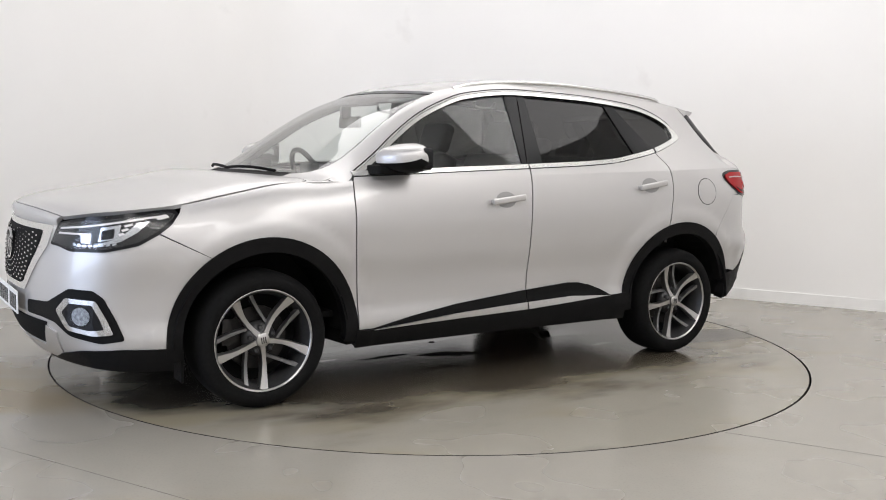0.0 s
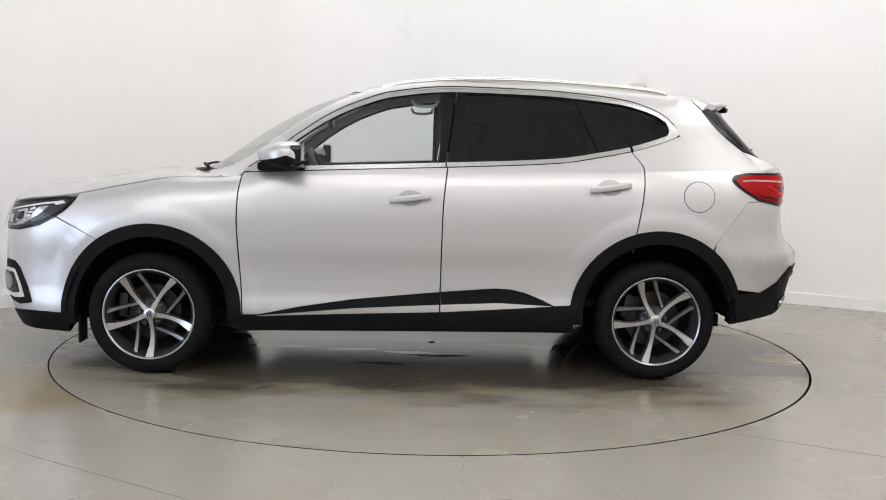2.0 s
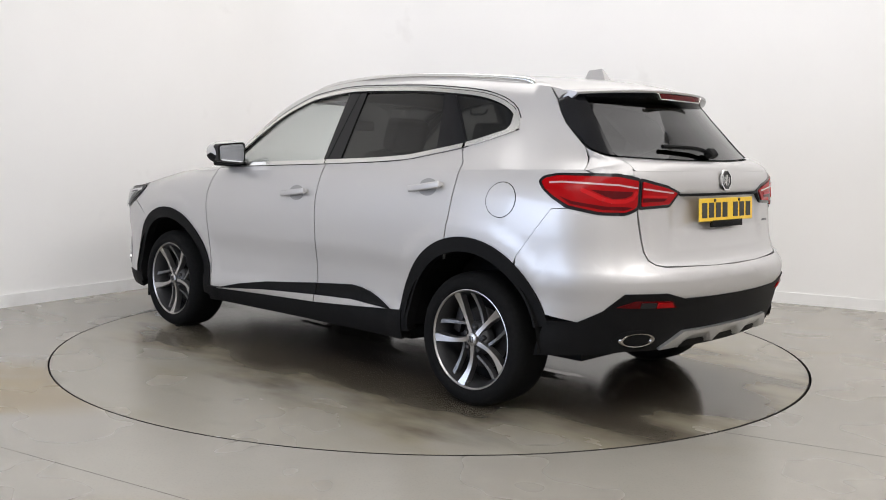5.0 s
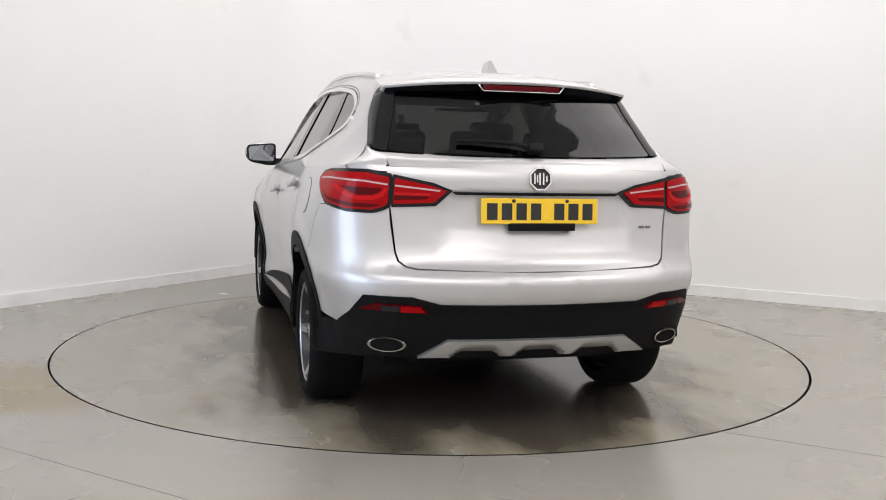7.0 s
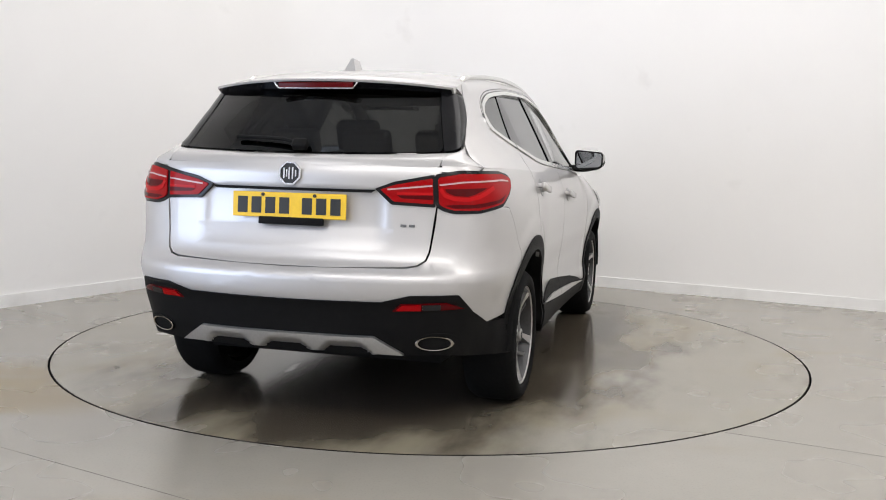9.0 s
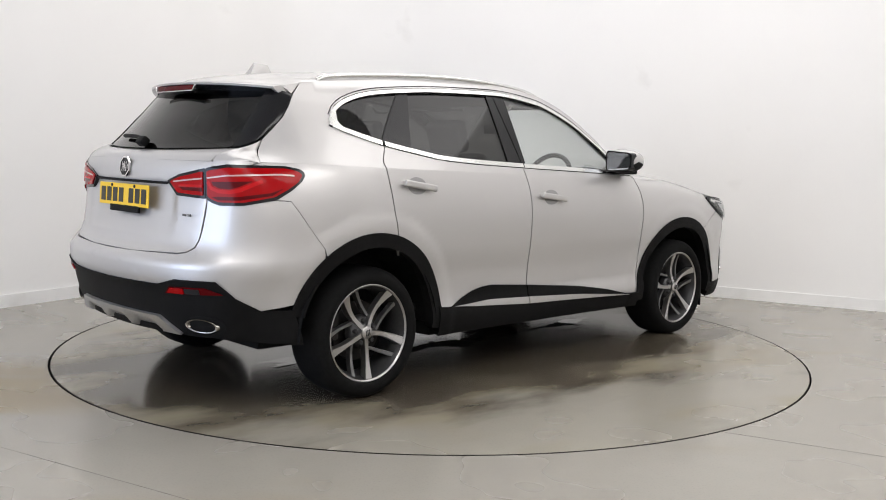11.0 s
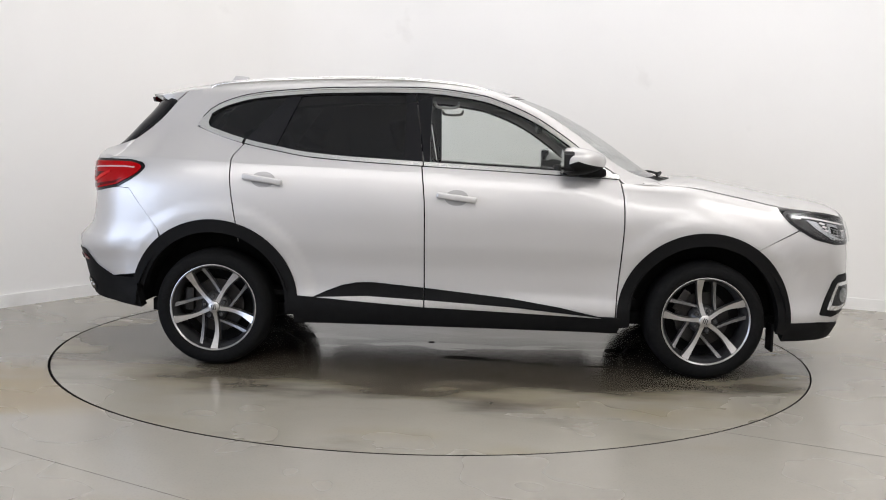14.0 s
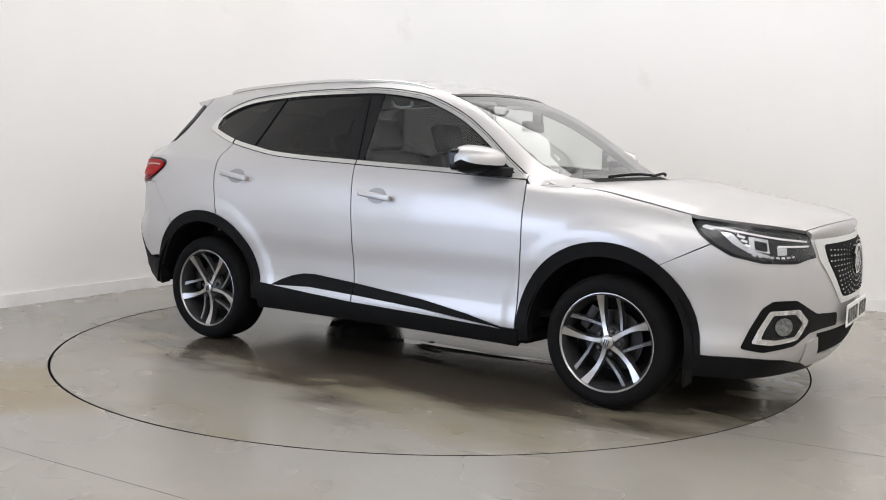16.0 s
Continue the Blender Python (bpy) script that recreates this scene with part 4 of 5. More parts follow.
# tail lamps: outer half on the body, inner half on the tailgate
outer = rounded([(sr(0.628), 1.122), (sr(0.74), 1.140), (sx(-1.83), 1.136), (sx(-1.755), 1.122), (sx(-1.738), 1.098), (sx(-1.765), 1.066), (sx(-1.82), 1.028), (sx(-1.90), 0.985), (sr(0.80), 0.960),
                 (sr(0.70), 0.957), (sr(0.66), 0.968), (sr(0.628), 0.985)], 0.015, 3)
outer_red = rounded([(sr(0.64), 1.108), (sr(0.74), 1.124), (sx(-1.83), 1.122), (sx(-1.775), 1.110), (sx(-1.758), 1.095), (sx(-1.785), 1.064), (sx(-1.835), 1.034), (sx(-1.91), 0.998), (sr(0.80), 0.974), (sr(0.70), 0.972),
                     (sr(0.66), 0.985), (sr(0.64), 0.998)], 0.012, 3)
inner_l = rounded([(0.375, 1.058), (0.46, 1.090), (0.628, 1.121), (0.628, 0.984), (0.445, 0.992)], 0.008, 3)
inner_red = rounded([(0.40, 1.055), (0.46, 1.076), (0.618, 1.106), (0.618, 0.998), (0.455, 1.006)], 0.006, 3)
hook = band([(sr(0.648), 1.062), (sr(0.665), 1.034), (sr(0.70), 1.021), (sr(0.755), 1.018), (sr(0.795), 1.028), (sx(-1.985), 1.056), (sx(-1.955), 1.066)], 0.017)
well = rounded([(sr(0.665), 1.062), (sr(0.675), 1.046), (sr(0.705), 1.034), (sr(0.755), 1.031), (sr(0.785), 1.040), (sx(-2.0), 1.066)], 0.005, 2)
foot_band = rounded([(sr(0.662), 0.993), (sr(0.70), 0.981), (sr(0.79), 0.983), (sx(-1.92), 1.004), (sx(-1.86), 1.036), (sx(-1.925), 1.016), (sr(0.78), 0.998), (sr(0.70), 0.997)], 0.003, 2)
for sg in BOTH:
    tl = lens("tail_lamp", outer, lower, GLOSS, car, sg, 0.004, "red wrap-round tail lamp in a black frame")
    lens("red_lens", outer_red, lower, RED, tl, sg, 0.010, "glossy red lens")
    lens("lens_well", well, lower, RED_DARK, tl, sg, 0.0115, "dark red well in the lens", depth=0.003)
    lens("light_guide", hook, lower, RED_BRIGHT, tl, sg, 0.0135, "bright red hooked light guide", depth=0.004)
    lens("lens_foot", foot_band, lower, RED_DARK, tl, sg, 0.0115, "dark red foot of the lens", depth=0.003)
    lens("clear_strip", band([(sr(0.645), 1.078), (sr(0.74), 1.090), (sx(-1.86), 1.094), (sx(-1.80), 1.090)], 0.0065), lower, ROSE_TRIM, tl, sg, 0.0135, "thin clear strip", depth=0.004)
    ti = panel("tailgate_lamp", [([(y, z) for y, z in inner_l], lower_rear)], GLOSS, tailgate, (sg,), off=0.006, depth=0.02, step=0.04, label="red tapering tailgate lamp in a black frame")
    panel("red_lens", [([(y, z) for y, z in inner_red], lower_rear)], RED, ti, (sg,), off=0.011, depth=0.008, step=0.04, label="glossy red lens")
    panel("clear_strip", [(band([(0.43, 1.056), (0.616, 1.075)], 0.0065), lower_rear)], ROSE_TRIM, ti, (sg,), off=0.014, depth=0.004, step=0.04, label="thin clear strip")
    panel("light_guide", [(band([(0.47, 1.040), (0.616, 1.042)], 0.010), lower_rear)], RED_BRIGHT, ti, (sg,), off=0.0135, depth=0.004, step=0.04, label="bright red light guide")
    panel("lens_well", [([(0.47, 1.032), (0.616, 1.034), (0.616, 1.016), (0.49, 1.020)], lower_rear)], RED_DARK, ti, (sg,), off=0.0125, depth=0.003, step=0.04, label="dark red well in the lens")
    # bumper reflectors and exhaust tips
    rl = panel("rear_reflector", [(rounded([(0.482, 0.556), (0.52, 0.590), (0.70, 0.594), (0.765, 0.565)], 0.006), lower_rear)], RED_DARK, car, (sg,), off=0.010, depth=0.01, step=0.04, label="red bumper reflector")
    panel("red_lens", [(rounded([(0.50, 0.561), (0.525, 0.585), (0.60, 0.588), (0.60, 0.562)], 0.004), lower_rear)], RED, rl, (sg,), off=0.014, depth=0.005, step=0.04, label="bright red reflector")
    panel("reversing_lens", [(rounded([(0.605, 0.563), (0.605, 0.587), (0.675, 0.588), (0.675, 0.564)], 0.004), lower_rear)], LAMP_GREY, rl, (sg,), off=0.014, depth=0.005, step=0.04, label="grey clear lens")
    def on_bumper(q):
        """A turned ellipse that looks straight back out of the bumper, raked a little with its corner."""
        c = lower_rear(0.660, 0.412)
        return Vector((c.x - 0.003 - q[0] * 0.4 + 0.52 * q[1] * 0.074 - 0.3 * q[2] * 0.033, sg * (c.y + q[1] * 0.074), 0.412 + q[2] * 0.033))
    v, f = lathe([(1.0, -0.05), (1.0, 0.026), (0.975, 0.030), (0.86, 0.026), (0.80, -0.02)], 36, "x")
    ex = mesh_part("exhaust_tip", [on_bumper(p) for p in v], f, TIP, car, "oval chrome exhaust tip")
    v, f = lathe([(0.001, -0.012), (0.88, -0.012)], 24, "x")
    mesh_part("exhaust_bore", [on_bumper(p) for p in v], f, CAVITY, ex, "dark exhaust bore")
    panel("exhaust_recess", [([(0.672 + 0.098 * math.cos(a * math.pi / 12), 0.412 + 0.048 * math.sin(a * math.pi / 12)) for a in range(24)], lower_rear)], CAVITY, car, (sg,), off=0.0085, depth=0.004, step=0.05,
          label="dark recess round the exhaust tip")

# rear skid plate with three scallops
def skid_face(y, z):
    """The plate's face, pressed in at three scallops that turn downwards."""
    k = 0.0
    for cy in (-0.27, 0, 0.27):
        half = 0.075 + 0.9 * max(0.0, 0.422 - z)
        k = max(k, min(1.0, max(0.0, (half - abs(y - cy)) / 0.022)))
    return lower_rear(y, z) + Vector((0.034 * k * min(1.0, max(0.0, (0.424 - z) / 0.045)), 0, 0))


panel("rear_skid_plate", [([(-0.52, 0.366), (-0.40, 0.442), (0.40, 0.442), (0.52, 0.366), (0.30, 0.372), (-0.30, 0.372)], skid_face)], SKID, car, (1,), off=0.022, depth=0.05, step=(0.018, 0.009), label="satin silver rear skid plate with three pressed scallops")

# tailgate fittings
gx = lower_rear(0.0, 0.98).x
m_plate = pose(gx - 0.016, 0, 0.976, 0, 3, 0)
plate = mesh_part("number_plate", *box(0, 0, 0, 0.005, 0.525, 0.108, 0.002, 1, m_plate), YELLOW, tailgate, "yellow rear number plate with dark characters", smooth=False)
for i, y in enumerate((0.215, 0.150, 0.085, 0.020, -0.085, -0.150, -0.215)):
    mesh_part("plate_bar", *box(-0.0035, y, -0.002, 0.002, 0.046, 0.070, 0.0, 1, m_plate), INK, plate, smooth=False)
for y in (0.12, -0.12):
    v, f = lathe([(0.0005, -0.006), (0.007, -0.005), (0.008, 0.0)], 12, "x")
    mesh_part("plate_screw", [m_plate @ Vector((p[0] - 0.003, p[1] + y, p[2] + 0.043)) for p in v], f, INK, plate)
mesh_part("plate_bracket", *box(0.004, -0.01, -0.066, 0.014, 0.30, 0.035, 0.004, 2, m_plate), PLASTIC, tailgate, "black plastic plate bracket")


def octagon(r0, r1, x0, x1, m):
    v, f = lathe([(r0, x0), (r0, x1), (r1, x1), (r1, x0)], 8, "x")
    t = pose(0, 0, 0, 22.5, 0, 0)
    return [m @ (t @ Vector(p)) for p in v], f


def emblem(m, parent, r):
    """An octagonal badge with plain bars; its face looks to -x of m."""
    e = mesh_part("badge", *octagon(r * 0.86, r, -0.002, -0.010, m), CHROME, parent, "octagonal chrome badge", smooth=False)
    mesh_part("badge_face", *octagon(0.001, r * 0.9, -0.001, -0.004, m), INK, e, "black badge field", smooth=False)
    for y, w, h in ((0.5, 0.13, 0.85), (0.27, 0.12, 0.6), (0.05, 0.13, 0.95), (-0.25, 0.13, 0.95), (-0.52, 0.12, 0.5)):
        mesh_part("badge_bar", *box(-0.006, y * r, 0, 0.005, w * r, h * r, 0.0, 1, m), CHROME, e, smooth=False)
    return e


bx = lower_rear(0, 1.112)
emblem(pose(bx.x - 0.002, 0, 1.112, 0, 6, 0), tailgate, 0.053)
for y in (-0.50, -0.535):
    p = lower_rear(y, 0.905)
    mesh_part("model_mark", *box(p.x - 0.003, y, 0.905, 0.004, 0.026, 0.011, 0.001, 1), ALLOY_GREY, tailgate, "small chrome model mark", smooth=False)
panel("tailgate_handle", [([(-0.36, 1.040), (0.36, 1.040), (0.38, 1.052), (-0.38, 1.052)], lower_rear)], PLASTIC, tailgate, (1,), off=0.003, depth=0.01, step=0.05, label="dark recessed grip above the number plate")


# spoiler over the rear screen
def spoiler_solid():
    n = 24
    v, f = [], []
    for i in range(n + 1):
        u = -1 + 2 * i / n
        a = top(-1.655, u)
        q = 0.075 + 0.03 * (1 - u * u)
        tip = a + Vector((-q, 0, -0.010))
        v += [a + Vector((0.012, 0, 0.0015)), a + Vector((-q * 0.5, 0, -0.0025)), tip, tip + Vector((0.005, 0, -0.010)), a + Vector((-0.01, 0, -0.06)), a + Vector((0.02, 0, -0.05))]
    for i in range(n):
        for k in range(6):
            f.append((6 * i + k, 6 * i + (k + 1) % 6, 6 * i + 6 + (k + 1) % 6, 6 * i + 6 + k))
    f += [tuple(range(6)), tuple(range(6 * n, 6 * n + 6))]
    return v, f


spoiler = mesh_part("spoiler", *spoiler_solid(), PAINT, tailgate, "silver roof spoiler", angle=30)
v, f = [], []
for i in range(21):
    u = -0.985 + 1.97 * i / 20
    a = top(-1.655, u)
    q = 0.075 + 0.03 * (1 - u * u)
    v += [a + Vector((-q + 0.002, 0, -0.0205)), a + Vector((-q * 0.55, 0, -0.042)), a + Vector((-0.014, 0, -0.070))]
for i in range(20):
    for k in range(2):
        f.append((3 * i + k, 3 * i + k + 1, 3 * i + k + 4, 3 * i + k + 3))
mesh_part("spoiler_underside", v, f, GLOSS, spoiler, "black spoiler underside")
tipx = top(-1.655, 0).x - 0.085
tipz = top(-1.655, 0).z
lv = mesh_part("brake_light", *box(tipx - 0.004, 0, tipz - 0.036, 0.016, 0.36, 0.024, 0.004, 2), RED_DARK, spoiler, "dark red high brake light")
mesh_part("brake_light_frame", *join(box(tipx - 0.006, 0, tipz - 0.051, 0.016, 0.36, 0.006, 0.002, 1), box(0, 0, 0, 0.016, 0.006, 0.036, 0.002, 1, pose(tipx - 0.006, 0.190, tipz - 0.039, -38, 0, 0)),
                                     box(0, 0, 0, 0.016, 0.006, 0.036, 0.002, 1, pose(tipx - 0.006, -0.190, tipz - 0.039, 38, 0, 0))), SATIN, lv, "silver frame under the brake light")
arm = [top(-1.93, 0.02) + Vector((-0.016, 0, 0.012)), top(-1.918, 0.12) + Vector((-0.016, 0, 0.014)), top(-1.912, 0.3) + Vector((-0.014, 0, 0.013)), top(-1.91, 0.50) + Vector((-0.011, 0, 0.010))]
wip = mesh_part("rear_wiper", *tube(spline(arm, 5), 0.010), PLASTIC, tailgate, "black rear wiper")
mesh_part("wiper_hub", *box(0, 0, 0, 0.045, 0.07, 0.04, 0.012, 3, pose(*(top(-1.935, -0.01) + Vector((-0.02, 0, 0.012))), 0, -50, 0)), PLASTIC, wip, "black wiper hub")

# aerial fin, roof rails
fin_v = []
for x, w, z in ((-1.50, 0.032, 0), (-1.345, 0.022, 0), (-1.375, 0.006, 0.066), (-1.455, 0.006, 0.072)):
    fin_v += [(x, w, 1.595 + z), (x, -w, 1.595 + z)]
mesh_part("aerial_fin", fin_v, [(0, 2, 4, 6), (1, 3, 5, 7), (0, 1, 3, 2), (2, 3, 5, 4), (4, 5, 7, 6), (6, 7, 1, 0)], PAINT, car, "silver shark-fin roof aerial", angle=50)
for sg in BOTH:
    rail_pts = [(-1.45, 0.555, 1.565), (-1.38, 0.562, 1.588), (-1.1, 0.572, 1.612), (-0.7, 0.58, 1.630), (-0.35, 0.585, 1.630), (-0.08, 0.588, 1.612), (0.06, 0.592, 1.592), (0.15, 0.597, 1.568)]
    v, f = tube(spline([(x, sg * y, z - 0.010) for x, y, z in rail_pts], 6), 0.013, 10)
    mesh_part("roof_rail", v, f, SATIN, car, "satin silver roof rail")

# door mirrors
for sg, who in ((1, 0), (-1, 0)):
    n, m = 18, 12
    v, f = [], []
    for i in range(m + 1):
        th = math.pi * i / m
        for j in range(n):
            ph = 2 * math.pi * j / n
            sgnp = lambda c, e: math.copysign(abs(c) ** e, c)
            lx = sgnp(math.sin(th), 0.7) * sgnp(math.cos(ph), 0.75)
            lz = sgnp(math.sin(th), 0.7) * sgnp(math.sin(ph), 0.7)
            ly = sgnp(math.cos(th), 0.6)
            # flatter behind, rounder ahead, lower towards the outer end
            x = max(0.553, 0.62 + lx * ((0.145 - 0.055 * ly) if lx > 0 else 0.085))
            z = 1.182 + lz * 0.076 * (1 - 0.16 * max(0, ly)) * (1 - 0.25 * max(0, lx))
            v.append((x, sg * (0.948 + 0.100 * ly), z))
    for i in range(m):
        for j in range(n):
            f.append((i * n + j, i * n + (j + 1) % n, (i + 1) * n + (j + 1) % n, (i + 1) * n + j))
    below = lambda q: math.sin(2 * math.pi * ((q[0] % n) + 0.5) / n) < -0.20
    up = [q for q in f if not below(q)]
    low = [q for q in f if below(q)]
    mir = mesh_part("door_mirror", v, low, PLASTIC, car, "door mirror with a silver cap and black base")
    mesh_part("mirror_cap", v, up, PAINT, mir, "silver mirror cap")
    gl = rounded([(-0.085, -0.055), (0.08, -0.045), (0.085, 0.045), (-0.085, 0.058)], 0.025, 5)
    mesh_part("mirror_rim", *join(([(0.549, sg * (0.948 + y * 1.14), 1.180 + z * 1.18) for y, z in gl] + [(0.60, sg * (0.948 + y * 1.14), 1.180 + z * 1.18) for y, z in gl],
                                   [tuple(range(len(gl)))] + [(i, (i + 1) % len(gl), len(gl) + (i + 1) % len(gl), len(gl) + i) for i in range(len(gl))])), GLOSS, mir, "black mirror rim", smooth=False)
    mesh_part("mirror_glass", [(0.5470, sg * (0.948 + y), 1.180 + z) for y, z in gl], [tuple(range(len(gl)))], MIRROR, mir, "mirror glass", smooth=False)
    mesh_part("mirror_foot", *box(0.71, sg * 0.845, 1.122, 0.15, 0.17, 0.046, 0.016, 3, None), PLASTIC, mir, "black mirror foot")
    panel("mirror_triangle", [([(0.70, win_bot(0.70) + 0.022), (0.80, win_bot(0.80) + 0.022), (0.76, win_top(0.76) - 0.022), (0.70, win_top(0.70) - 0.022)], upper)], GLOSS, car, (sg,), off=-0.004, depth=0.02, label="black window corner")
    # handles
    for x0, x1, z0, z1 in ((-0.123, 0.092, 0.983, 0.957), (-1.185, -0.968, 1.062, 1.030)):
        cx, cz = (x0 + x1) / 2, (z0 + z1) / 2
        tilt = math.degrees(math.atan2(z0 - z1, x1 - x0))
        yb = lower(s_of_x(cx), cz).y
        cup = [(cx + 0.066 * math.cos(a * math.pi / 10), cz - 0.002 + 0.043 * math.sin(a * math.pi / 10)) for a in range(20)]
        h = mesh_part("door_handle", *box(0, 0, 0, 0.218, 0.022, 0.034, 0.010, 3, pose(cx, sg * (yb + 0.030), cz, 0, tilt, 0)), PAINT, car, "silver pull handle over a recessed cup")
        for dx in (-0.085, 0.085):
            mesh_part("handle_foot", *box(dx, 0, 0, 0.035, 0.035, 0.022, 0.006, 2, pose(cx, sg * (yb + 0.014), cz, 0, tilt, 0)), PAINT, h)
        # flat plate on the skin, its grey painting the shade of the recess
        panel("handle_cup", [(cup, side)], CUP_SHADE, h, (sg,), off=0.002, depth=0.003, step=0.03, label="flat plate with the handle recess's shade in its colour")

# fuel flap on the left flank
ring_f = [(-1.555 + 0.086 * math.cos(a * math.pi / 24), 1.006 + 0.082 * math.sin(a * math.pi / 24)) for a in range(48)]
flap = panel("fuel_flap", [(ring_f, side)], GLOSS, car, (1,), off=0.0008, depth=0.001, step=0.05, label="round silver fuel flap")
panel("fuel_flap_skin", [([(-1.555 + (x + 1.555) * 0.957, 1.006 + (z - 1.006) * 0.957) for x, z in ring_f], side)], PAINT, flap, (1,), off=0.002, depth=0.003, step=0.05, label="round silver fuel flap")

# headlamps
hl = rounded([(sx(1.748), 0.918), (sx(1.765), 0.938), (sx(1.81), 0.938), (sx(1.95), 0.924), (sf(0.74), 0.902), (sf(0.62), 0.882), (sf(0.545), 0.868), (sf(0.525), 0.772), (sf(0.60), 0.768), (sf(0.68), 0.752), (sx(2.06), 0.756), (sx(1.93), 0.785), (sx(1.842), 0.832), (sx(1.785), 0.872)], 0.012, 3)
hl_in = rounded([(sx(1.765), 0.912), (sx(1.78), 0.922), (sx(1.82), 0.923), (sx(1.95), 0.905), (sf(0.74), 0.884), (sf(0.62), 0.865), (sf(0.562), 0.853), (sf(0.545), 0.784), (sf(0.61), 0.780), (sf(0.68), 0.766), (sx(2.06), 0.769), (sx(1.94), 0.797), (sx(1.855), 0.841), (sx(1.80), 0.878)], 0.012, 3)
lamp_top = smooth_table([0.0, 0.06, 0.25, 0.6, 1.0], [0.918, 0.922, 0.912, 0.882, 0.853])
lamp_low = smooth_table([0.0, 0.1, 0.25, 0.45, 0.65, 0.82, 1.0], [0.905, 0.862, 0.806, 0.774, 0.766, 0.778, 0.786])


def in_lamp(q, v):
    """A place in the headlamp: q from its tip to its inner end, v from its foot to its top."""
    return sx(1.768) + (sf(0.55) - sx(1.768)) * q, lamp_low(q) + (lamp_top(q) - lamp_low(q)) * v


for sg in BOTH:
    head = lens("headlamp", hl, lower, GLOSS, car, sg, 0.004, "clear headlamp with dark bezel and bright reflectors")
    lens("lamp_bezel", hl_in, lower, LAMP_GREY, head, sg, 0.0065, "dark lamp bezel", depth=0.003)
    shine = lambda nm, pts, mat, off, label, r=0.003: lens(nm, rounded([in_lamp(*p) for p in pts], r), lower, mat, head, sg, off, label, depth=0.004, step=0.03)
    line = lambda pts, w, mat, off, label: lens("light_strip", band([in_lamp(*p) for p in pts], w), lower, mat, head, sg, off, label, depth=0.004, step=0.03)
    line([(0.08, 0.72), (0.2, 0.84), (0.4, 0.86), (0.65, 0.86), (0.94, 0.84)], 0.008, CLEAR_TRIM, 0.009, "white daytime light strip")
    shine("light_block", [(0.035, 0.45), (0.06, 0.85), (0.13, 0.80), (0.12, 0.55)], CLEAR_TRIM, 0.010, "white end of the daytime light")
    shine("reflector", [(0.17, 0.66), (0.26, 0.36), (0.38, 0.18), (0.54, 0.10), (0.54, 0.19), (0.42, 0.30), (0.33, 0.48), (0.26, 0.72)], REFLECTOR, 0.009, "curved bright reflector")
    shine("reflector", [(0.39, 0.30), (0.375, 0.76), (0.53, 0.76), (0.54, 0.26)], REFLECTOR, 0.010, "bright frame round the projector")
    shine("projector", [(0.43, 0.34), (0.42, 0.66), (0.52, 0.64), (0.52, 0.32)], GLOSS, 0.0125, "dark projector lens", 0.006)
    for k in range(3):
        shine("reflector", [(0.285 + 0.03 * k, 0.66 - 0.13 * k), (0.30 + 0.03 * k, 0.74 - 0.13 * k), (0.355 + 0.02 * k, 0.72 - 0.13 * k), (0.345 + 0.02 * k, 0.64 - 0.13 * k)], CLEAR_TRIM, 0.0115, "small bright reflector", 0.002)
    shine("reflector", [(0.60, 0.20), (0.60, 0.56), (0.69, 0.54), (0.68, 0.24)], REFLECTOR, 0.010, "bright inner reflector")
    line([(0.61, 0.56), (0.78, 0.56), (0.94, 0.56)], 0.008, CLEAR_TRIM, 0.012, "white daytime light strip")
    for k in range(8):
        q = 0.40 + 0.045 * k
        shine("reflector", [(q, 0.10), (q + 0.008, 0.18), (q + 0.036, 0.17), (q + 0.032, 0.08)], REFLECTOR, 0.0115, "small bright reflector", 0.002)
    lens("cover_lens", hl_in, lower, COVER, head, sg, 0.019, "clear outer lens", depth=0.003)
    # fog lamp recess
    fog = rounded([(sx(1.985), 0.372), (sx(2.01), 0.45), (sx(2.06), 0.555), (sx(2.10), 0.588), (sf(0.68), 0.590), (sf(0.60), 0.550), (sf(0.52), 0.515), (sf(0.30), 0.50), (sf(0.30), 0.44), (sf(0.46), 0.44), (sf(0.58), 0.430), (sf(0.66), 0.380), (sx(2.08), 0.355)], 0.015, 3)
    fg = lens("fog_lamp_surround", fog, lower, PLASTIC, car, sg, 0.003, "black fog lamp surround")
    o = rounded([(sx(2.025), 0.398), (sx(2.045), 0.46), (sx(2.085), 0.545), (sf(0.67), 0.550), (sf(0.605), 0.490), (sf(0.67), 0.410), (sx(2.10), 0.390)], 0.012, 3)
    i_ = [((a - sf(0.735)) * 0.72 + sf(0.735) - 0.004, (b - 0.474) * 0.72 + 0.474) for a, b in o]
    lens("fog_lamp_ring", o, lower, CHROME, fg, sg, 0.012, "bright chrome fog lamp ring")
    lens("fog_lamp_well", i_, lower, GLOSS, fg, sg, 0.014, "dark fog lamp well", depth=0.003)
    disc = lambda k: [(sf(0.745) + 0.046 * k * math.cos(a * math.pi / 12), 0.474 + 0.040 * k * math.sin(a * math.pi / 12)) for a in range(24)]
    lens("fog_lamp", disc(1.0), lower, FOG_GREY, fg, sg, 0.016, "round fog lamp", depth=0.006, step=0.02)
    lens("fog_lamp_glass", disc(1.12), lower, COVER, fg, sg, 0.022, "clear fog lamp lens", depth=0.003, step=0.02)
    panel("front_lip", [([(1.79, 0.328), (sx(2.0), 0.332), (sf(0.7), 0.315), (sf(0.5), 0.272), (sf(0.3), 0.262), (sf(0.3), 0.225), (sf(0.7), 0.24), (1.78, 0.225)], lower)], PLASTIC, car, (sg,), off=0.006, depth=0.06, label="black plastic front lip")
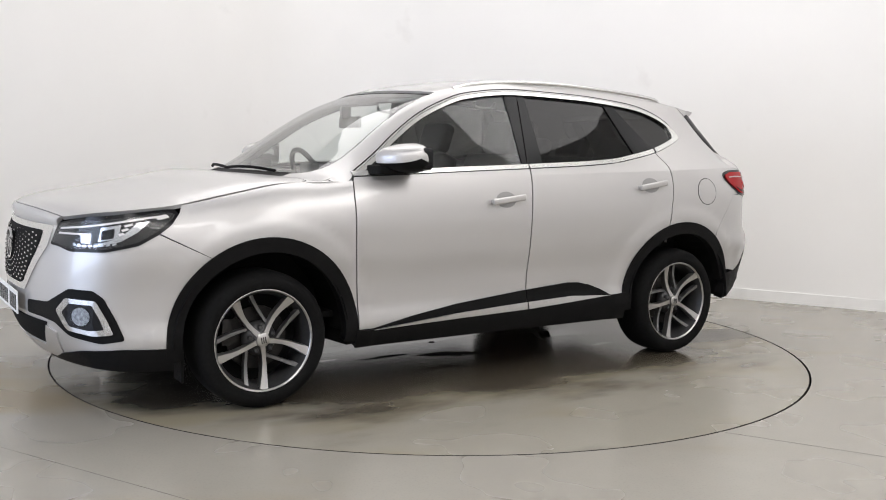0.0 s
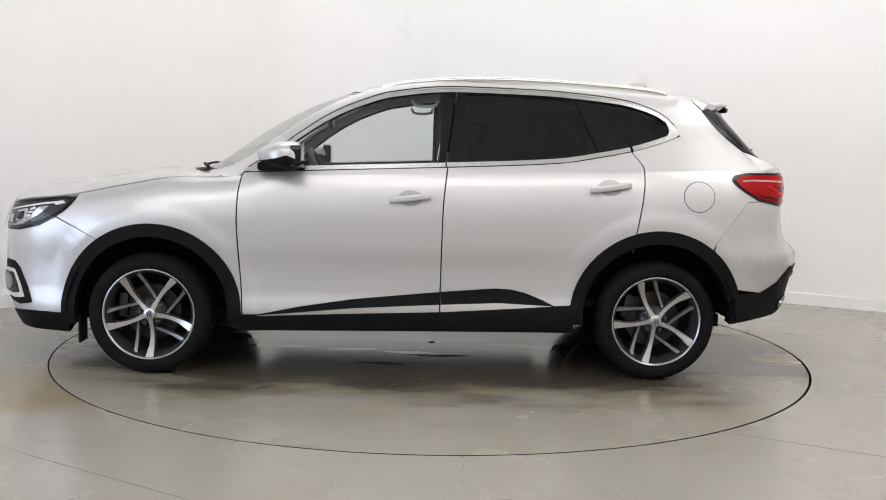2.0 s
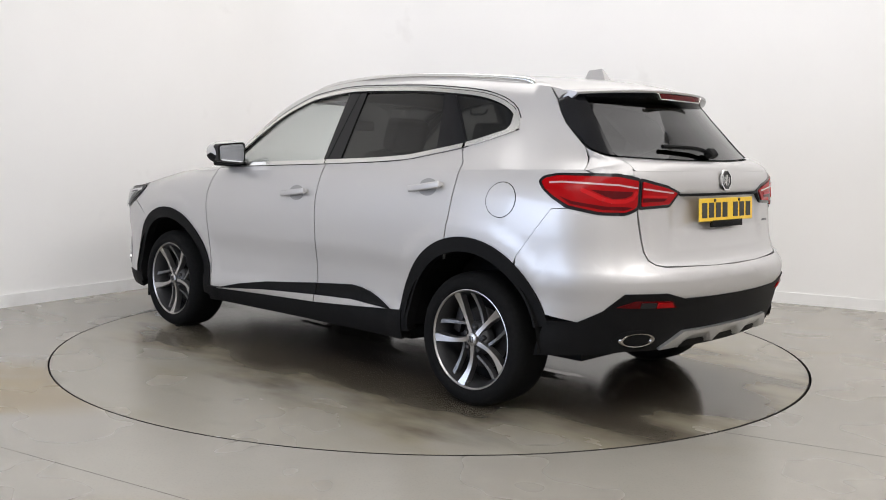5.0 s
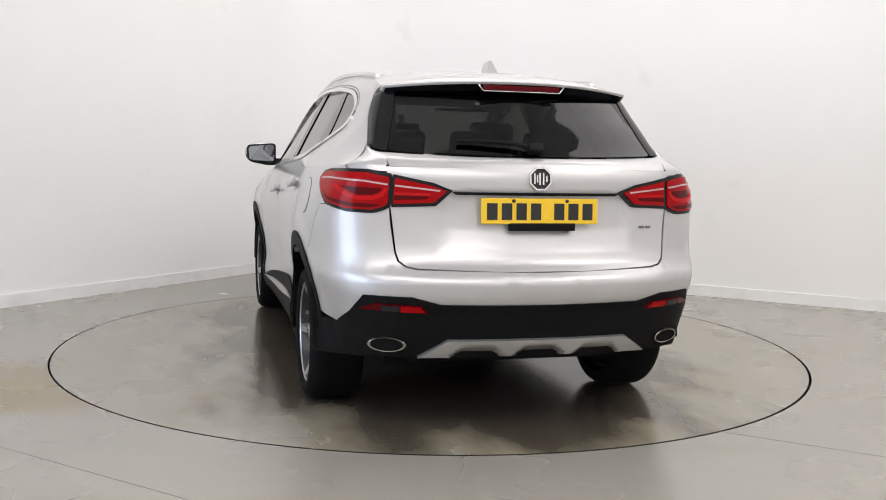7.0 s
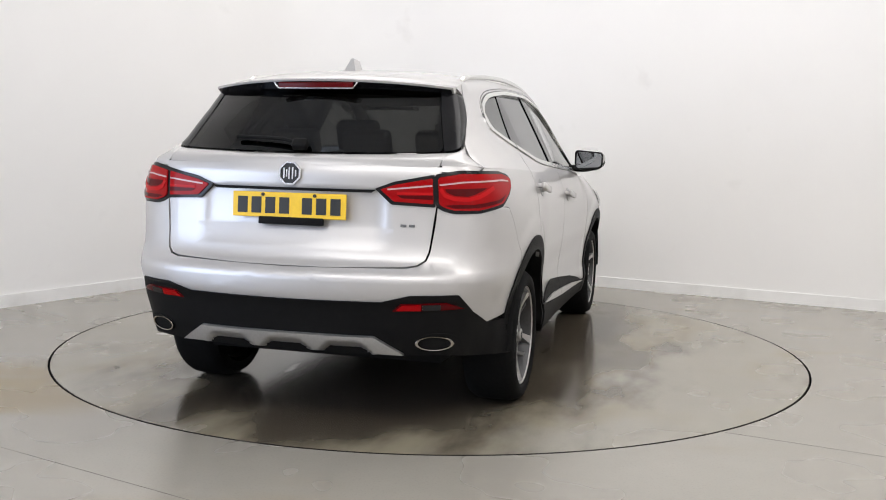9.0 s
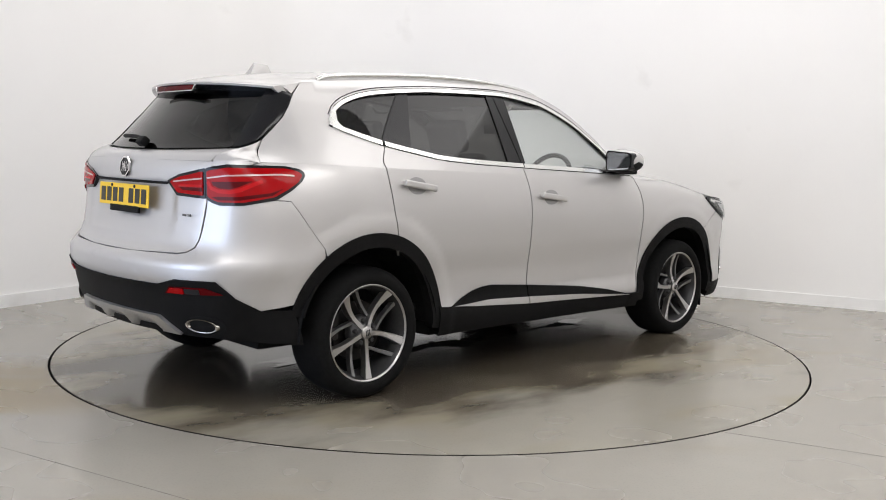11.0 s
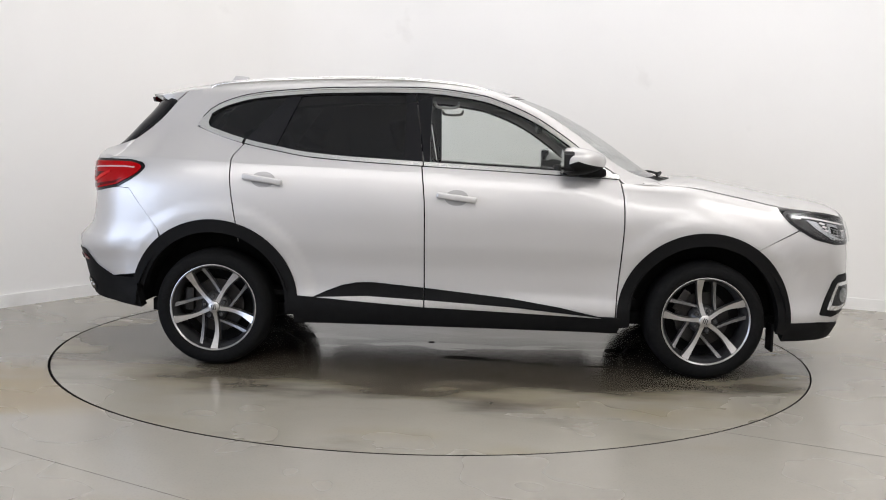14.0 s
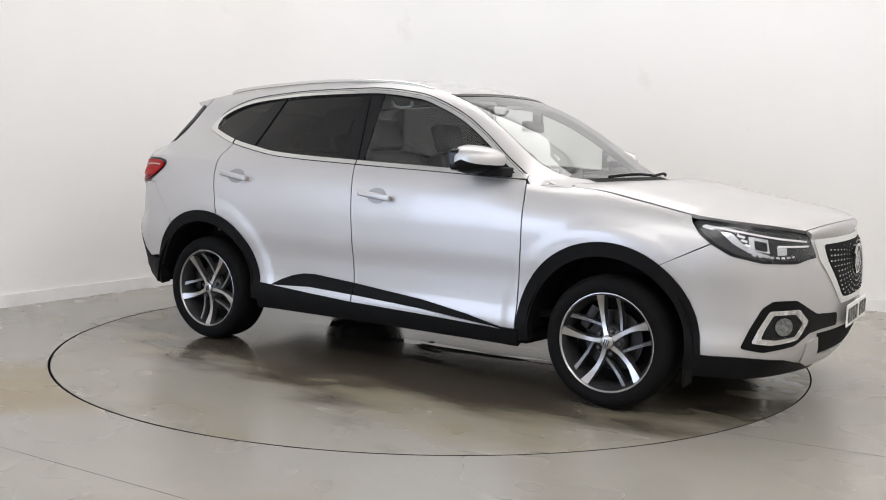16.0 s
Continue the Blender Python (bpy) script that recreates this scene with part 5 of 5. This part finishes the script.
    mesh_part("wheel_deflector", *box(1.735, sg * 0.80, 0.235, 0.014, 0.11, 0.15, 0.003, 1), PLASTIC, car, "small black deflector ahead of the wheel", smooth=False)

GR = rounded([(-0.43, 0.826), (0.43, 0.826), (0.405, 0.74), (0.235, 0.568), (-0.235, 0.568), (-0.405, 0.74)], 0.03, 3)
gr = panel("grille_surround", [(rounded([(-0.515, 0.852), (0.515, 0.852), (0.505, 0.765), (0.27, 0.540), (-0.27, 0.540), (-0.505, 0.765)], 0.02, 3), lower_front)], SATIN, car, (1,), off=0.006, step=0.06, label="bright chrome grille surround")
panel("grille_mesh", [(GR, lower_front)], CAVITY, gr, (1,), off=0.009, depth=0.004, step=0.06, label="black grille")
sv, sfc = [], []
for ring in range(3, 12):
    r = 0.04 * ring
    cnt = 10 + 5 * ring
    for k in range(cnt):
        a = 2 * math.pi * (k + 0.5 * (ring % 2)) / cnt
        y, z = r * math.cos(a), 0.725 + r * 0.62 * math.sin(a)
        if 0.575 < z < 0.815 and abs(y) < 0.40 - max(0, 0.745 - z) * 0.95:
            p = lower_front(y, z)
            sv, sfc = join((sv, sfc), box(p.x + 0.012, p.y, p.z, 0.004, 0.009 + 0.008 * ring / 12, 0.007))
tagged(mesh_part("grille_studs", sv, sfc, CHROME, gr, "bright studs set in rings on the grille", smooth=False), kind="stuff")
emblem(pose(lower_front(0, 0.735).x + 0.012, 0, 0.735, 0, 0, 180), gr, 0.078)
fp = pose(lower_front(0, 0.475).x + 0.018, 0, 0.477, 0, 0, 180)
plate_f = mesh_part("number_plate", *box(0, 0, 0, 0.006, 0.525, 0.108, 0.002, 1, fp), WHITE_PLATE, car, "white front number plate with dark characters", smooth=False)
for y in (0.215, 0.150, 0.085, 0.020, -0.085, -0.150, -0.215):
    mesh_part("plate_bar", *box(-0.004, y, -0.002, 0.002, 0.046, 0.070, 0.0, 1, fp), INK, plate_f, smooth=False)
panel("front_intake", [([(-0.50, 0.42), (0.50, 0.42), (0.42, 0.31), (-0.42, 0.31)], lower_front)], CAVITY, car, (1,), off=0.004, step=0.06, label="dark lower air intake")
for sg in BOTH:
    panel("front_skid_plate", [([(0.0, 0.30), (0.40, 0.302), (0.49, 0.405), (0.57, 0.385), (0.54, 0.285), (0.42, 0.248), (0.0, 0.24)], lower_front)], PAINT, car, (sg,), off=0.007, step=0.04, depth=0.012, label="satin silver front skid plate")

# scuttle and wipers
panel("scuttle", [([(0.935, -0.97), (1.015, -1.0), (1.015, 1.0), (0.935, 0.97)], top)], PLASTIC, car, (1,), off=-0.004, step=(0.05, 0.08), label="black scuttle below the windscreen")
for y0, y1 in ((-0.55, 0.05), (0.02, 0.60)):
    pts = [top(0.955, y0 + (y1 - y0) * k / 6) + Vector((0.01, 0, 0.012 + 0.012 * math.sin(math.pi * k / 6))) for k in range(7)]
    mesh_part("windscreen_wiper", *tube(pts, 0.008, 6), PLASTIC, car, "black windscreen wiper")

# ---- inside the cabin ----
panel("headlining", [(sheet(-1.64, 0.24), top)], LINING, car, (1,), off=-0.035, depth=0.0, step=(0.1, 0.15), label="grey headlining")
for sg in BOTH:
    panel("pillar_lining", [(frame_out, upper)], LINING, car, (sg,), off=-0.03, depth=0.0, step=0.1, label="grey pillar lining")
for sg in BOTH:
    panel("rear_pillar_lining", [(sheet(-1.99, -1.66, 0.90, 1.0), top)], CAVITY, car, (sg,), off=-0.02, depth=0.0, step=0.08, label="dark tail pillar lining")
mesh_part("dashboard", *join(box(0.92, 0, 0.93, 0.42, 1.42, 0.22, 0.07, 4), box(0.78, -0.37, 1.05, 0.14, 0.36, 0.08, 0.03, 3), box(0.72, 0.02, 1.06, 0.04, 0.26, 0.15, 0.015, 2)), SEAT, car, "black dashboard with a screen")
n = 28
pts = [Vector((0.0, 0.185 * math.cos(2 * math.pi * k / n), 0.185 * math.sin(2 * math.pi * k / n))) for k in range(n + 1)]
msw = pose(0.56, -0.37, 1.04, 0, 24, 0)
mesh_part("steering_wheel", *join(tube([msw @ p for p in pts], 0.016, 8), box(0.02, 0, 0, 0.06, 0.13, 0.10, 0.02, 2, msw), box(0.015, 0, 0, 0.02, 0.34, 0.03, 0.006, 1, msw), box(0.015, 0, -0.08, 0.02, 0.03, 0.16, 0.006, 1, msw)), SEAT, car, "black steering wheel")
mesh_part("interior_mirror", *join(box(0.47, 0, 1.375, 0.03, 0.24, 0.065, 0.012, 3), box(0.50, 0, 1.43, 0.06, 0.03, 0.07, 0.008, 2)), SEAT, car, "black interior mirror")
for sg in BOTH:
    y = 0.37 * sg
    s1 = mesh_part("front_seat", *box(0.12, y, 0.56, 0.52, 0.50, 0.20, 0.06, 4), SEAT, car, "black leather front seat")
    mesh_part("backrest", *box(0, 0, 0.30, 0.16, 0.48, 0.62, 0.06, 4, pose(-0.14, y, 0.62, 0, -18, 0)), SEAT, s1)
    mesh_part("headrest", *box(0, 0, 0.72, 0.10, 0.27, 0.19, 0.04, 4, pose(-0.14, y, 0.62, 0, -18, 0)), SEAT, s1)
    for dy in (-0.06, 0.06):
        mesh_part("headrest_post", *tube([pose(-0.14, y + dy, 0.62, 0, -18, 0) @ Vector((0, 0, 0.58)), pose(-0.14, y + dy, 0.62, 0, -18, 0) @ Vector((0, 0, 0.66))], 0.007, 6), CHROME, s1)
    mesh_part("sun_visor", *box(0.25, y, 1.50, 0.15, 0.36, 0.018, 0.006, 2, None), LINING, car, "grey sun visor")
    mesh_part("grab_handle", *tube(spline([(-0.02, sg * 0.565, 1.50), (-0.04, sg * 0.55, 1.47), (-0.14, sg * 0.55, 1.47), (-0.16, sg * 0.565, 1.50)], 5), 0.009, 6), LINING, car, "grey grab handle")
bench = mesh_part("rear_bench", *box(-0.72, 0, 0.56, 0.50, 1.30, 0.20, 0.06, 4), SEAT, car, "black leather rear bench")
mesh_part("backrest", *box(0, 0, 0.29, 0.15, 1.26, 0.60, 0.06, 4, pose(-0.98, 0, 0.64, 0, -22, 0)), SEAT, bench)
for y in (-0.40, 0.0, 0.40):
    mesh_part("headrest", *box(0, 0, 0.66, 0.09, 0.26, 0.14, 0.035, 4, pose(-0.98, y, 0.64, 0, -22, 0)), SEAT, bench)
mesh_part("load_cover", *box(-1.58, 0, 1.07, 0.72, 1.20, 0.02, 0.006, 1), SEAT, car, "black load cover", smooth=False)
mesh_part("centre_console", *box(0.25, 0, 0.62, 0.75, 0.24, 0.30, 0.05, 3), SEAT, car, "black centre console")
mesh_part("cabin_floor", *box(-0.3, 0, 0.40, 2.6, 1.5, 0.03, 0.0), CAVITY, car, "dark cabin floor", smooth=False)

# ---- floor joints ----
for nm, a, b in (("joint", (-4.4, -0.66), (-0.6, -2.94)), ("joint", (1.30, -1.86), (6.4, -4.60))):
    d = (Vector(b) - Vector(a)).normalized()
    nrm = Vector((-d.y, d.x)) * 0.0012
    pts = [Vector(a) + nrm, Vector(b) + nrm, Vector(b) - nrm, Vector(a) - nrm]
    tagged(mesh_part("floor_joint", *prism([p[:] for p in pts], -0.002, 0.0008), JOINT, smooth=False), "thin dark joint in the concrete floor", "floor joint", kind="structure")


def heading(t):
    return 212.391 - 15.3607 * t


def motions():
    """The turntable turns at an even rate and carries the car."""
    times = [i * 0.5 for i in range(33)]
    walk(turntable, [(t, pose(0, 0, 0, 0, 0, heading(t))) for t in times])
    rows = []
    for t in times:
        c, s = math.cos(radians(heading(t))), math.sin(radians(heading(t)))
        rows.append((t, pose(c * OFF_X - s * OFF_Y, s * OFF_X + c * OFF_Y, 0, 0, 0, heading(t))))
    walk(car, rows)


motions()
